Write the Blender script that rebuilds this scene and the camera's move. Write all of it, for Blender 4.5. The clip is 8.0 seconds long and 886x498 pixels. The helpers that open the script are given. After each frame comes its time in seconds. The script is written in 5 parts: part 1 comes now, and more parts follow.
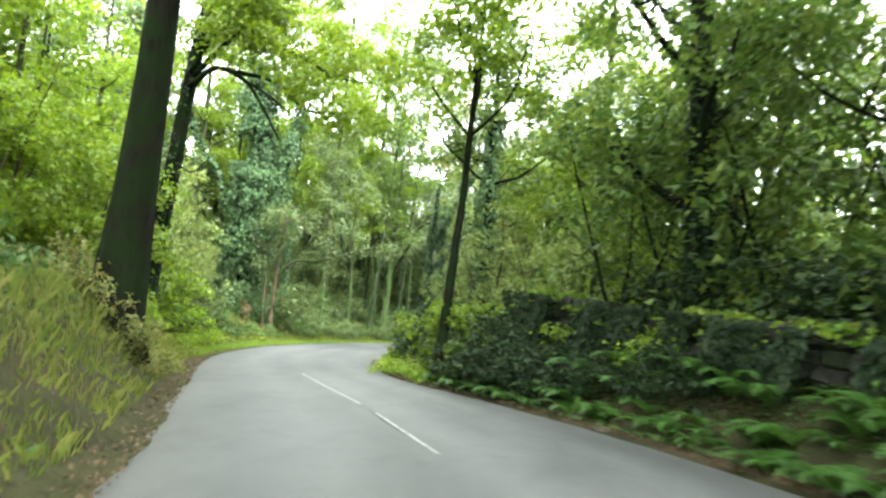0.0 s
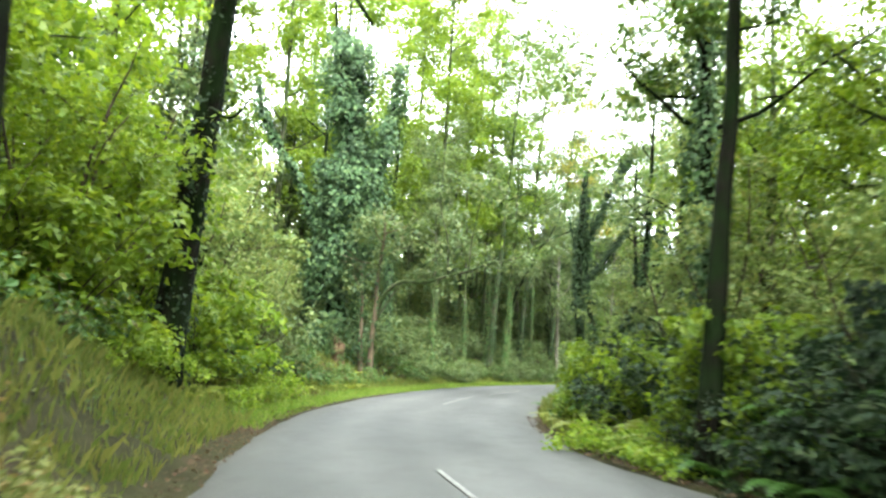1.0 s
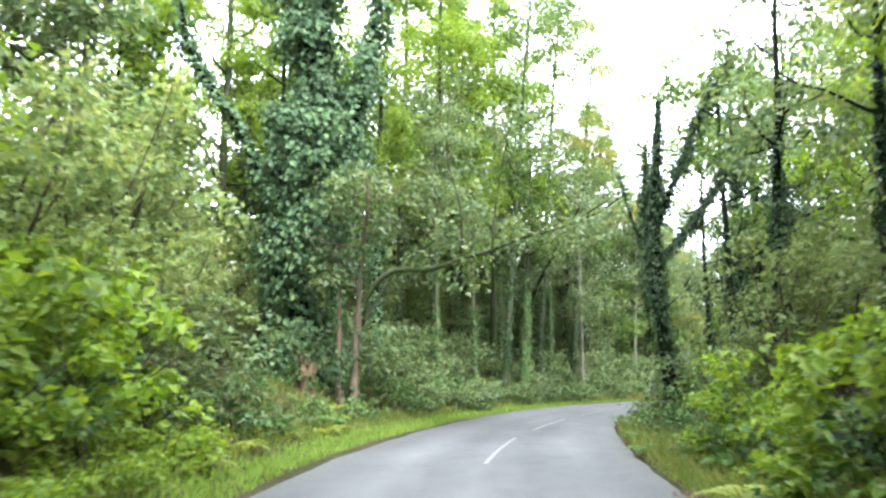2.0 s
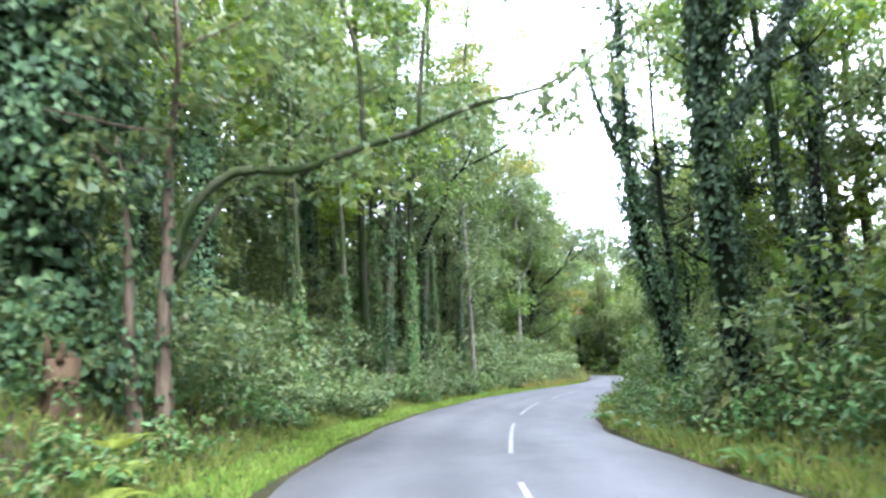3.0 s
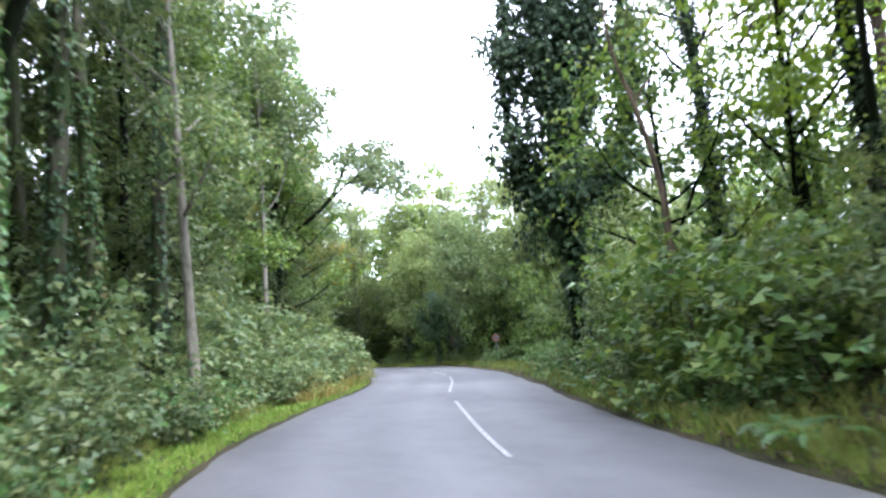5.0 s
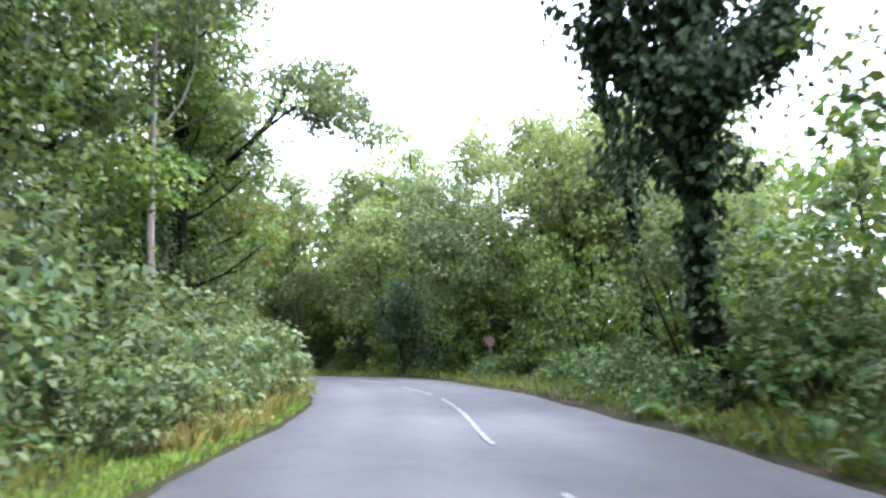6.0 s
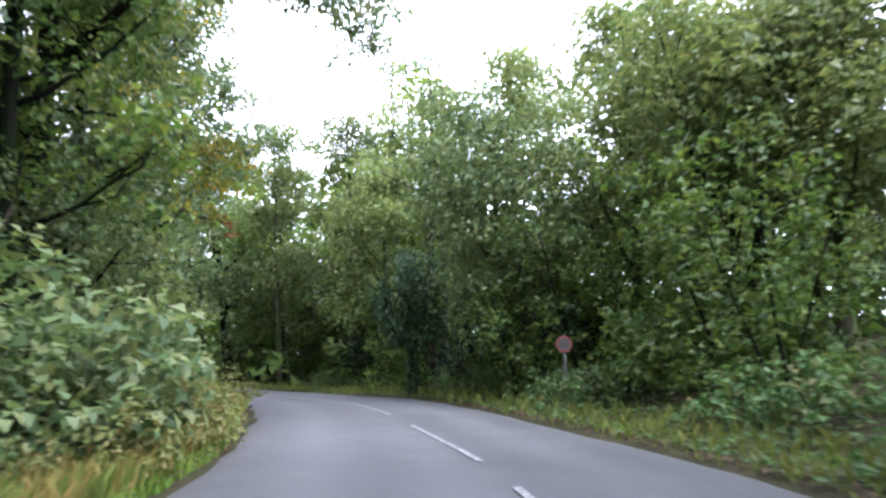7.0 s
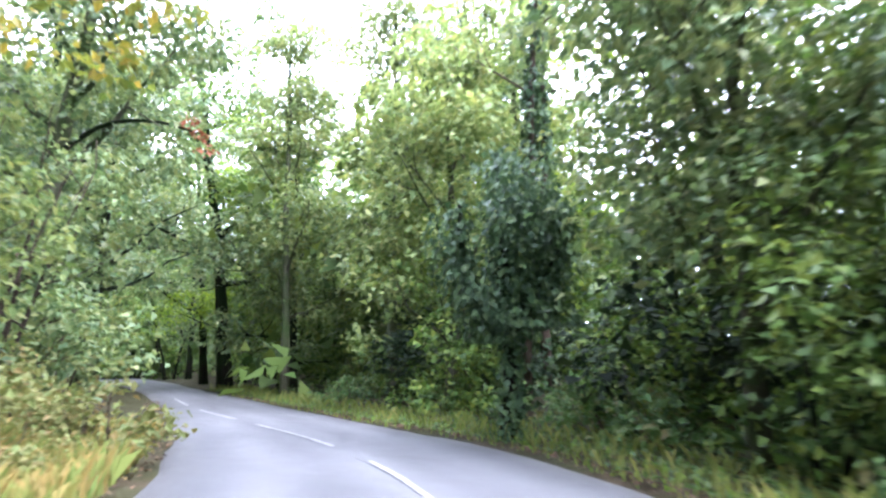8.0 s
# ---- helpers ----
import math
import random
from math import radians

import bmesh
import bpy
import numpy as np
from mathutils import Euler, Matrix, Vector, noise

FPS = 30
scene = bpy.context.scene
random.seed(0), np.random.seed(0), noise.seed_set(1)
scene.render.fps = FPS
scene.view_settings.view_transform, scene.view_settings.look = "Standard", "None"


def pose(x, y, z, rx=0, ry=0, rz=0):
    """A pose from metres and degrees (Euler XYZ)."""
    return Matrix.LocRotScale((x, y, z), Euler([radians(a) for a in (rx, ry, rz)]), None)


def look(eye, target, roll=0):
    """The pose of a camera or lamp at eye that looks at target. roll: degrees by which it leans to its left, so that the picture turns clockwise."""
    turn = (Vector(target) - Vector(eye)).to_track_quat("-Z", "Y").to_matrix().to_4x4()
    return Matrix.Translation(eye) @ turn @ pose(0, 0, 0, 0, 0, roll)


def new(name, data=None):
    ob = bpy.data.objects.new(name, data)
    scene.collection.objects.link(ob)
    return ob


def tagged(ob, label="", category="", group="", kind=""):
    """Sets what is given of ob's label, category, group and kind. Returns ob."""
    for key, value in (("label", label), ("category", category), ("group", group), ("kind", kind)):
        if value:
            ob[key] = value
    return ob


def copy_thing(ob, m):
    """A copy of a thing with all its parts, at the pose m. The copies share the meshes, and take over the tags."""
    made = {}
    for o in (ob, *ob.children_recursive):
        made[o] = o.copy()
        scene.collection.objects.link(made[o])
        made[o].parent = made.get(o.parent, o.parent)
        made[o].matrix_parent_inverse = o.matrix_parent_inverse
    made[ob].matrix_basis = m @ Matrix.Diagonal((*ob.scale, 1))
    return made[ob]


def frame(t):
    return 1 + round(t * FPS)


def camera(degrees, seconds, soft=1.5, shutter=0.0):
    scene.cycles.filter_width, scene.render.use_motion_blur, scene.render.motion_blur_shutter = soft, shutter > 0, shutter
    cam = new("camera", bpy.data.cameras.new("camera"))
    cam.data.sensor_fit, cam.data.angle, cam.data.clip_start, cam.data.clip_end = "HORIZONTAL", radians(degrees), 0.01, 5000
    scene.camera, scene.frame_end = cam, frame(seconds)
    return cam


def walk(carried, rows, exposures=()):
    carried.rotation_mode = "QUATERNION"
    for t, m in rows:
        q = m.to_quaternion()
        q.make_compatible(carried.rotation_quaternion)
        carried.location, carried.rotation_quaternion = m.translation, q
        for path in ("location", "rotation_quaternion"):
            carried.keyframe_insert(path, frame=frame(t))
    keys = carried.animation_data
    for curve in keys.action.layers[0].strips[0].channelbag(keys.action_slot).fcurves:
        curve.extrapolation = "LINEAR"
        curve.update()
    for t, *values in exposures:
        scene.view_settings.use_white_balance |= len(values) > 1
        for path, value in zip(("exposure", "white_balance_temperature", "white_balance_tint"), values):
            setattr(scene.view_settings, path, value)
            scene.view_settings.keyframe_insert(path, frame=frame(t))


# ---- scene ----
cam = camera(58.4, 8.0, soft=2.5, shutter=0.26)
PATH = [
    (0, (2.625, -3.827, 1.541), (2.544, -1.637, 1.753), 5.3),
    (0.5, (1.458, 1.230, 1.483), (1.262, 3.411, 1.717), 3.1),
    (1, (0.221, 6.079, 1.398), (-0.129, 8.236, 1.692), 3.5),
    (1.2, (-0.241, 8.009, 1.404), (-0.623, 10.159, 1.711), 2.3),
    (2.3, (-2.726, 18.503, 1.418), (-2.939, 20.664, 1.770), -0.8),
    (2.5, (-3.197, 20.437, 1.388), (-3.291, 22.608, 1.734), -1.5),
    (2.7, (-3.651, 22.365, 1.345), (-3.640, 24.538, 1.691), -2.2),
    (3, (-4.137, 25.260, 1.254), (-3.990, 27.431, 1.582), -2.8),
    (3.5, (-4.367, 30.203, 1.143), (-3.966, 32.346, 1.442), -4.3),
    (4, (-4.057, 35.354, 1.063), (-3.421, 37.440, 1.350), -5.0),
    (4.5, (-3.540, 40.577, 1.143), (-2.748, 42.612, 1.412), -5.7),
    (5, (-2.582, 45.857, 1.258), (-1.646, 47.832, 1.509), -5.8),
    (5.2, (-1.990, 47.870, 1.241), (-1.009, 49.822, 1.491), -5.8),
    (6.3, (1.954, 58.319, 1.149), (3.049, 60.210, 1.412), -3.2),
    (6.5, (2.965, 60.133, 1.183), (4.027, 62.040, 1.458), -3.2),
    (7, (5.224, 64.722, 1.043), (6.268, 66.637, 1.335), -2.4),
    (7.5, (7.195, 69.559, 1.008), (8.210, 71.488, 1.305), -1.0),
    (8, (9.128, 74.559, 1.057), (10.070, 76.523, 1.363), 0.0),
]
EXPOSURES = [(0, 3.3, 6650, -4), (0.6, 3.35, 6650, -4), (1.2, 3.15, 6500, -2), (2.4, 3.25, 5800, 10), (3.2, 3.2, 5500, 14), (4.2, 2.6, 5600, 17),
             (5.2, 3.0, 5600, 17), (6.3, 3.0, 5600, 18), (7.0, 2.55, 5600, 18), (7.3, 2.75, 5500, 19), (8, 3.85, 5450, 22)]
walk(cam, [(t, look(eye, target, roll)) for t, eye, target, roll in PATH], EXPOSURES)

# ---- daylight: bright overcast sky and a very soft sun ----
world = bpy.data.worlds.new("world")
scene.world = world
world.use_nodes = True
wn, wl = world.node_tree.nodes, world.node_tree.links
sky = wn.new("ShaderNodeTexSky")
sky.sky_type, sky.sun_disc = "NISHITA", False
sky.sun_elevation, sky.sun_rotation = radians(52), radians(200)
cloud = wn.new("ShaderNodeMixRGB")
cloud.blend_type = "MIX"
cloud.inputs["Fac"].default_value = 0.88
cloud.inputs["Color2"].default_value = (9.6, 9.7, 10.2, 1)
wl.new(sky.outputs["Color"], cloud.inputs["Color1"])
wl.new(cloud.outputs["Color"], wn["Background"].inputs["Color"])
wn["Background"].inputs["Strength"].default_value = 0.13
sun = new("sun", bpy.data.lights.new("sun", "SUN"))
sun.data.energy, sun.data.angle, sun.data.color = 1.3, radians(25), (1.0, 0.96, 0.9)
sun.matrix_world = look((0, 0, 0), (-0.25, 0.65, -1.1))


# ---- materials ----
def shader(name, roughness=0.7):
    m = bpy.data.materials.new(name)
    m.use_nodes = True
    n, l = m.node_tree.nodes, m.node_tree.links
    b = n["Principled BSDF"]
    b.inputs["Roughness"].default_value = roughness
    return m, n, l, b


def ramp(n, stops):
    r = n.new("ShaderNodeValToRGB")
    e = r.color_ramp.elements
    while len(e) < len(stops):
        e.new(0.5)
    for k, (p, c) in zip(e, stops):
        k.position, k.color = p, (*c, 1)
    return r


def noise_node(n, l, scale, detail=4.0, stretch=(1, 1, 1), rough=0.55):
    co, mp, no = n.new("ShaderNodeTexCoord"), n.new("ShaderNodeMapping"), n.new("ShaderNodeTexNoise")
    mp.inputs["Scale"].default_value = stretch
    no.inputs["Scale"].default_value, no.inputs["Detail"].default_value, no.inputs["Roughness"].default_value = scale, detail, rough
    l.new(co.outputs["Object"], mp.inputs["Vector"])
    l.new(mp.outputs["Vector"], no.inputs["Vector"])
    return no


def leaf_material(name, colours, through_light=0.4, roughness=0.45, glow=(1.25, 1.2, 0.85)):
    m, n, l, b = shader(name, roughness)
    geo, info = n.new("ShaderNodeNewGeometry"), n.new("ShaderNodeObjectInfo")
    r = ramp(n, [(i / max(1, len(colours) - 1), c) for i, c in enumerate(colours)])
    l.new(geo.outputs["Random Per Island"], r.inputs["Fac"])
    hs, mr = n.new("ShaderNodeHueSaturation"), n.new("ShaderNodeMapRange")
    mr.inputs["To Min"].default_value, mr.inputs["To Max"].default_value = 0.75, 1.25
    hs.inputs["Saturation"].default_value = 1.0
    l.new(info.outputs["Random"], mr.inputs["Value"])
    l.new(mr.outputs["Result"], hs.inputs["Value"])
    l.new(r.outputs["Color"], hs.inputs["Color"])
    l.new(hs.outputs["Color"], b.inputs["Base Color"])
    b.inputs["Specular IOR Level"].default_value = 0.2
    tr, mix = n.new("ShaderNodeBsdfTranslucent"), n.new("ShaderNodeMixShader")
    warm = n.new("ShaderNodeMixRGB")
    warm.blend_type = "MULTIPLY"
    warm.inputs["Fac"].default_value = 1.0
    warm.inputs["Color2"].default_value = (*glow, 1)
    l.new(hs.outputs["Color"], warm.inputs["Color1"])
    l.new(warm.outputs["Color"], tr.inputs["Color"])
    mix.inputs["Fac"].default_value = through_light
    l.new(b.outputs["BSDF"], mix.inputs[1])
    l.new(tr.outputs["BSDF"], mix.inputs[2])
    l.new(mix.outputs["Shader"], n["Material Output"].inputs["Surface"])
    return m


def bark_material(name, dark, light, moss=None, moss_amount=0.5):
    m, n, l, b = shader(name, 0.85)
    b.inputs["Specular IOR Level"].default_value = 0.04
    grain = noise_node(n, l, 9.0, 6.0, (1, 1, 0.18))
    r = ramp(n, [(0.3, dark), (0.7, light)])
    l.new(grain.outputs["Fac"], r.inputs["Fac"])
    out = r.outputs["Color"]
    if moss:
        spots = noise_node(n, l, 1.7, 5.0)
        k = ramp(n, [(moss_amount - 0.07, (0, 0, 0)), (moss_amount + 0.12, (1, 1, 1))])
        mx = n.new("ShaderNodeMixRGB")
        mx.inputs["Color2"].default_value = (*moss, 1)
        l.new(spots.outputs["Fac"], k.inputs["Fac"])
        l.new(k.outputs["Color"], mx.inputs["Fac"])
        l.new(out, mx.inputs["Color1"])
        out = mx.outputs["Color"]
    l.new(out, b.inputs["Base Color"])
    bump = n.new("ShaderNodeBump")
    bump.inputs["Strength"].default_value, bump.inputs["Distance"].default_value = 1.0, 0.05
    l.new(grain.outputs["Fac"], bump.inputs["Height"])
    l.new(bump.outputs["Normal"], b.inputs["Normal"])
    return m


LEAF_LIGHT = leaf_material("leaf_light_green", [(0.077, 0.138, 0.0154), (0.121, 0.193, 0.0242), (0.182, 0.248, 0.0352), (0.099, 0.171, 0.0242)], 0.48, glow=(1.35, 1.25, 0.55))
LEAF_MID = leaf_material("leaf_mid_green", [(0.0358, 0.0739, 0.0168), (0.0616, 0.112, 0.0246), (0.0952, 0.148, 0.0314), (0.134, 0.168, 0.0314)], 0.42)
LEAF_DULL = leaf_material("leaf_dull_green", [(0.052, 0.09, 0.038), (0.082, 0.126, 0.052), (0.12, 0.162, 0.066), (0.15, 0.168, 0.066)], 0.42)
LEAF_PALE = leaf_material("leaf_pale_green", [(0.082, 0.125, 0.042), (0.12, 0.168, 0.056), (0.165, 0.21, 0.072), (0.19, 0.205, 0.07)], 0.45)
LEAF_IVY = leaf_material("leaf_ivy", [(0.02, 0.044, 0.018), (0.034, 0.07, 0.029), (0.055, 0.1, 0.04), (0.085, 0.13, 0.05)], 0.25, 0.5)
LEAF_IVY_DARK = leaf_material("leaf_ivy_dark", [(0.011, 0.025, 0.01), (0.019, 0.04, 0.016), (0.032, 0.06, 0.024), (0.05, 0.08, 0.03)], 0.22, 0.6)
LEAF_BRAMBLE = leaf_material("leaf_bramble", [(0.0338, 0.078, 0.0234), (0.0546, 0.111, 0.0325), (0.0845, 0.143, 0.0442), (0.117, 0.104, 0.039)], 0.32)
LEAF_AUTUMN = leaf_material("leaf_turning", [(0.075, 0.115, 0.022), (0.14, 0.16, 0.028), (0.25, 0.19, 0.03), (0.1, 0.14, 0.025)], 0.42)
LEAF_RED = leaf_material("leaf_red", [(0.13, 0.05, 0.025), (0.17, 0.06, 0.03), (0.1, 0.055, 0.03)], 0.35)
FERN_GREEN = leaf_material("fern_frond", [(0.026, 0.066, 0.013), (0.044, 0.1, 0.02), (0.066, 0.132, 0.026)], 0.38)
BRACKEN = leaf_material("bracken_frond", [(0.1, 0.155, 0.022), (0.15, 0.19, 0.03), (0.19, 0.18, 0.035)], 0.42)
GRASS_SHORT = leaf_material("grass_short", [(0.075, 0.15, 0.02), (0.115, 0.19, 0.028), (0.16, 0.22, 0.035), (0.14, 0.17, 0.045)], 0.35, 0.6)
GRASS_TALL = leaf_material("grass_tall", [(0.065, 0.095, 0.018), (0.105, 0.13, 0.027), (0.15, 0.148, 0.042), (0.078, 0.115, 0.02)], 0.35, 0.6)
GRASS_DRY = leaf_material("grass_dry", [(0.2, 0.16, 0.05), (0.3, 0.22, 0.075), (0.16, 0.19, 0.045), (0.11, 0.16, 0.034)], 0.35, 0.65)
HERB_DRY = leaf_material("drying_herbs", [(0.11, 0.145, 0.045), (0.17, 0.165, 0.06), (0.12, 0.16, 0.045), (0.21, 0.15, 0.065)], 0.35, 0.65)
BRACKEN_DEAD = leaf_material("dead_bracken", [(0.16, 0.075, 0.02), (0.24, 0.12, 0.03), (0.12, 0.06, 0.022)], 0.3)
LITTER = leaf_material("fallen_leaves", [(0.04, 0.024, 0.014), (0.075, 0.042, 0.022), (0.11, 0.072, 0.042), (0.03, 0.02, 0.013)], 0.1, 0.7)
# the ivy again, far darker: shade under the trees is put into its colour
IVY_SHADED = leaf_material("ivy_shaded", [(0.006, 0.014, 0.006), (0.01, 0.024, 0.009), (0.018, 0.036, 0.014), (0.03, 0.045, 0.012)], 0.15, 0.7)
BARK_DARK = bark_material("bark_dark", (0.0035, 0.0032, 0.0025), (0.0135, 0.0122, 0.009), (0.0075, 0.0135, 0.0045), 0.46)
BARK_BROWN = bark_material("bark_brown", (0.026, 0.02, 0.014), (0.07, 0.054, 0.04), (0.022, 0.03, 0.012), 0.66)
BARK_PALE = bark_material("bark_pale", (0.045, 0.042, 0.033), (0.13, 0.118, 0.095), (0.03, 0.04, 0.02), 0.58)
BARK_WHITE = bark_material("bark_white", (0.09, 0.085, 0.068), (0.23, 0.21, 0.17), (0.05, 0.06, 0.03), 0.62)
BARK_GREEN = bark_material("bark_mossy", (0.032, 0.032, 0.02), (0.085, 0.08, 0.055), (0.03, 0.045, 0.015), 0.46)
MOSS = bark_material("moss", (0.07, 0.09, 0.015), (0.16, 0.18, 0.03))
BARK_TAN = bark_material("bark_tan", (0.06, 0.045, 0.032), (0.15, 0.115, 0.08))
STUMP_WOOD = bark_material("stump_wood", (0.034, 0.024, 0.014), (0.088, 0.06, 0.036))


def stone_material():
    m, n, l, b = shader("wall_stone", 0.85)
    b.inputs["Specular IOR Level"].default_value = 0.1
    info = n.new("ShaderNodeObjectInfo")
    # near-black tones: the trees' shade over the wall is put into the stone colour
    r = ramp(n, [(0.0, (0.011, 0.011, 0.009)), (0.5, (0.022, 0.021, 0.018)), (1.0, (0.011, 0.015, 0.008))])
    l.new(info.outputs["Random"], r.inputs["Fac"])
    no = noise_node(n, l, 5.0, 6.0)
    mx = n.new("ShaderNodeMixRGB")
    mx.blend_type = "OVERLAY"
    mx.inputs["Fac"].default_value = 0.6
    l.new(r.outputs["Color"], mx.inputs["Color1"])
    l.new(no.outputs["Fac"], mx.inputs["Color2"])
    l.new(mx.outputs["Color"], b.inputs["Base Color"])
    bump = n.new("ShaderNodeBump")
    bump.inputs["Strength"].default_value, bump.inputs["Distance"].default_value = 0.7, 0.02
    l.new(no.outputs["Fac"], bump.inputs["Height"])
    l.new(bump.outputs["Normal"], b.inputs["Normal"])
    return m


def asphalt_material():
    m, n, l, b = shader("asphalt", 0.6)
    b.inputs["Specular IOR Level"].default_value = 0.26
    big, grit, mid = noise_node(n, l, 0.35, 5.0, (1, 0.35, 1)), noise_node(n, l, 95.0, 3.0), noise_node(n, l, 2.2, 7.0, (1, 0.6, 1), 0.65)
    r = ramp(n, [(0.3, (0.04, 0.0408, 0.0425)), (0.7, (0.086, 0.0865, 0.0885))])
    l.new(big.outputs["Fac"], r.inputs["Fac"])
    g = ramp(n, [(0.3, (0.72, 0.72, 0.72)), (0.7, (1.2, 1.2, 1.2))])
    l.new(grit.outputs["Fac"], g.inputs["Fac"])
    mul = n.new("ShaderNodeMixRGB")
    mul.blend_type = "MULTIPLY"
    mul.inputs["Fac"].default_value = 0.8
    l.new(r.outputs["Color"], mul.inputs["Color1"])
    l.new(g.outputs["Color"], mul.inputs["Color2"])
    # tarred repairs and damp blotches
    blot = ramp(n, [(0.36, (0.72, 0.72, 0.73)), (0.47, (1.0, 1.0, 1.0)), (0.62, (1.0, 1.0, 1.0)), (0.72, (1.16, 1.16, 1.15))])
    l.new(mid.outputs["Fac"], blot.inputs["Fac"])
    mul0 = n.new("ShaderNodeMixRGB")
    mul0.blend_type = "MULTIPLY"
    mul0.inputs["Fac"].default_value = 0.8
    l.new(mul.outputs["Color"], mul0.inputs["Color1"])
    l.new(blot.outputs["Color"], mul0.inputs["Color2"])
    # wheel tracks worn darker, soil washed on to the edges
    at = n.new("ShaderNodeAttribute")
    at.attribute_name = "across"
    tr = ramp(n, [(0.0, (0.62, 0.55, 0.46)), (0.05, (0.9, 0.88, 0.84)), (0.16, (0.8, 0.8, 0.81)), (0.28, (1.06, 1.06, 1.06)),
                  (0.4, (0.8, 0.8, 0.81)), (0.5, (1.05, 1.05, 1.05)), (0.62, (0.8, 0.8, 0.81)), (0.75, (1.06, 1.06, 1.06)),
                  (0.86, (0.8, 0.8, 0.8)), (0.95, (0.9, 0.88, 0.84)), (1.0, (0.6, 0.53, 0.44))])
    l.new(at.outputs["Fac"], tr.inputs["Fac"])
    mul2 = n.new("ShaderNodeMixRGB")
    mul2.blend_type = "MULTIPLY"
    mul2.inputs["Fac"].default_value = 1.0
    l.new(mul0.outputs["Color"], mul2.inputs["Color1"])
    l.new(tr.outputs["Color"], mul2.inputs["Color2"])
    l.new(mul2.outputs["Color"], b.inputs["Base Color"])
    rr = n.new("ShaderNodeMapRange")
    rr.inputs["To Min"].default_value, rr.inputs["To Max"].default_value = 0.5, 0.8
    l.new(mid.outputs["Fac"], rr.inputs["Value"])
    l.new(rr.outputs["Result"], b.inputs["Roughness"])
    bump = n.new("ShaderNodeBump")
    bump.inputs["Strength"].default_value, bump.inputs["Distance"].default_value = 0.5, 0.006
    l.new(grit.outputs["Fac"], bump.inputs["Height"])
    l.new(bump.outputs["Normal"], b.inputs["Normal"])
    return m


def paint_material():
    m, n, l, b = shader("road_paint", 0.6)
    worn = noise_node(n, l, 14.0, 6.0)
    r = ramp(n, [(0.42, (0.07, 0.07, 0.072)), (0.62, (0.21, 0.21, 0.205))])
    l.new(worn.outputs["Fac"], r.inputs["Fac"])
    l.new(r.outputs["Color"], b.inputs["Base Color"])
    return m


def soil_material():
    m, n, l, b = shader("woodland_soil", 0.95)
    b.inputs["Specular IOR Level"].default_value = 0.1
    a, c = noise_node(n, l, 0.6, 6.0), noise_node(n, l, 14.0, 5.0)
    r = ramp(n, [(0.35, (0.022, 0.021, 0.01)), (0.5, (0.028, 0.029, 0.012)), (0.65, (0.042, 0.031, 0.019))])
    g = ramp(n, [(0.3, (0.6, 0.6, 0.6)), (0.7, (1.25, 1.2, 1.1))])
    l.new(a.outputs["Fac"], r.inputs["Fac"])
    l.new(c.outputs["Fac"], g.inputs["Fac"])
    mul = n.new("ShaderNodeMixRGB")
    mul.blend_type = "MULTIPLY"
    mul.inputs["Fac"].default_value = 1.0
    l.new(r.outputs["Color"], mul.inputs["Color1"])
    l.new(g.outputs["Color"], mul.inputs["Color2"])
    l.new(mul.outputs["Color"], b.inputs["Base Color"])
    bump = n.new("ShaderNodeBump")
    bump.inputs["Strength"].default_value, bump.inputs["Distance"].default_value = 1.0, 0.05
    l.new(c.outputs["Fac"], bump.inputs["Height"])
    l.new(bump.outputs["Normal"], b.inputs["Normal"])
    return m


STONE, ASPHALT, PAINT, SOIL = stone_material(), asphalt_material(), paint_material(), soil_material()


# ---- mesh helpers ----
def mesh_of(name, verts, faces, material, smooth=False):
    """A mesh from an array of corners and lists of faces (arrays of three or four columns)."""
    faces = faces if isinstance(faces, list) else [faces]
    me = bpy.data.meshes.new(name)
    loops = np.concatenate([f.ravel() for f in faces]).astype(np.int32)
    sizes = np.concatenate([np.full(len(f), f.shape[1]) for f in faces]).astype(np.int32)
    me.vertices.add(len(verts))
    me.vertices.foreach_set("co", np.ascontiguousarray(verts, np.float32).ravel())
    me.loops.add(len(loops))
    me.loops.foreach_set("vertex_index", loops)
    me.polygons.add(len(sizes))
    me.polygons.foreach_set("loop_start", np.concatenate([[0], np.cumsum(sizes)[:-1]]).astype(np.int32))
    me.polygons.foreach_set("use_smooth", np.full(len(sizes), smooth))
    me.update(calc_edges=True)
    me.materials.append(material)
    return me


def part(name, mesh, parent, label=""):
    ob = new(name, mesh)
    ob.parent = parent
    return tagged(ob, label)


def root(name, label, category, group="", kind="", at=(0, 0, 0)):
    ob = new(name)
    ob.empty_display_size = 0.3
    ob.location = at
    return tagged(ob, label, category, group, kind)


def unit(v):
    return v / np.maximum(np.linalg.norm(v, axis=-1, keepdims=True), 1e-9)


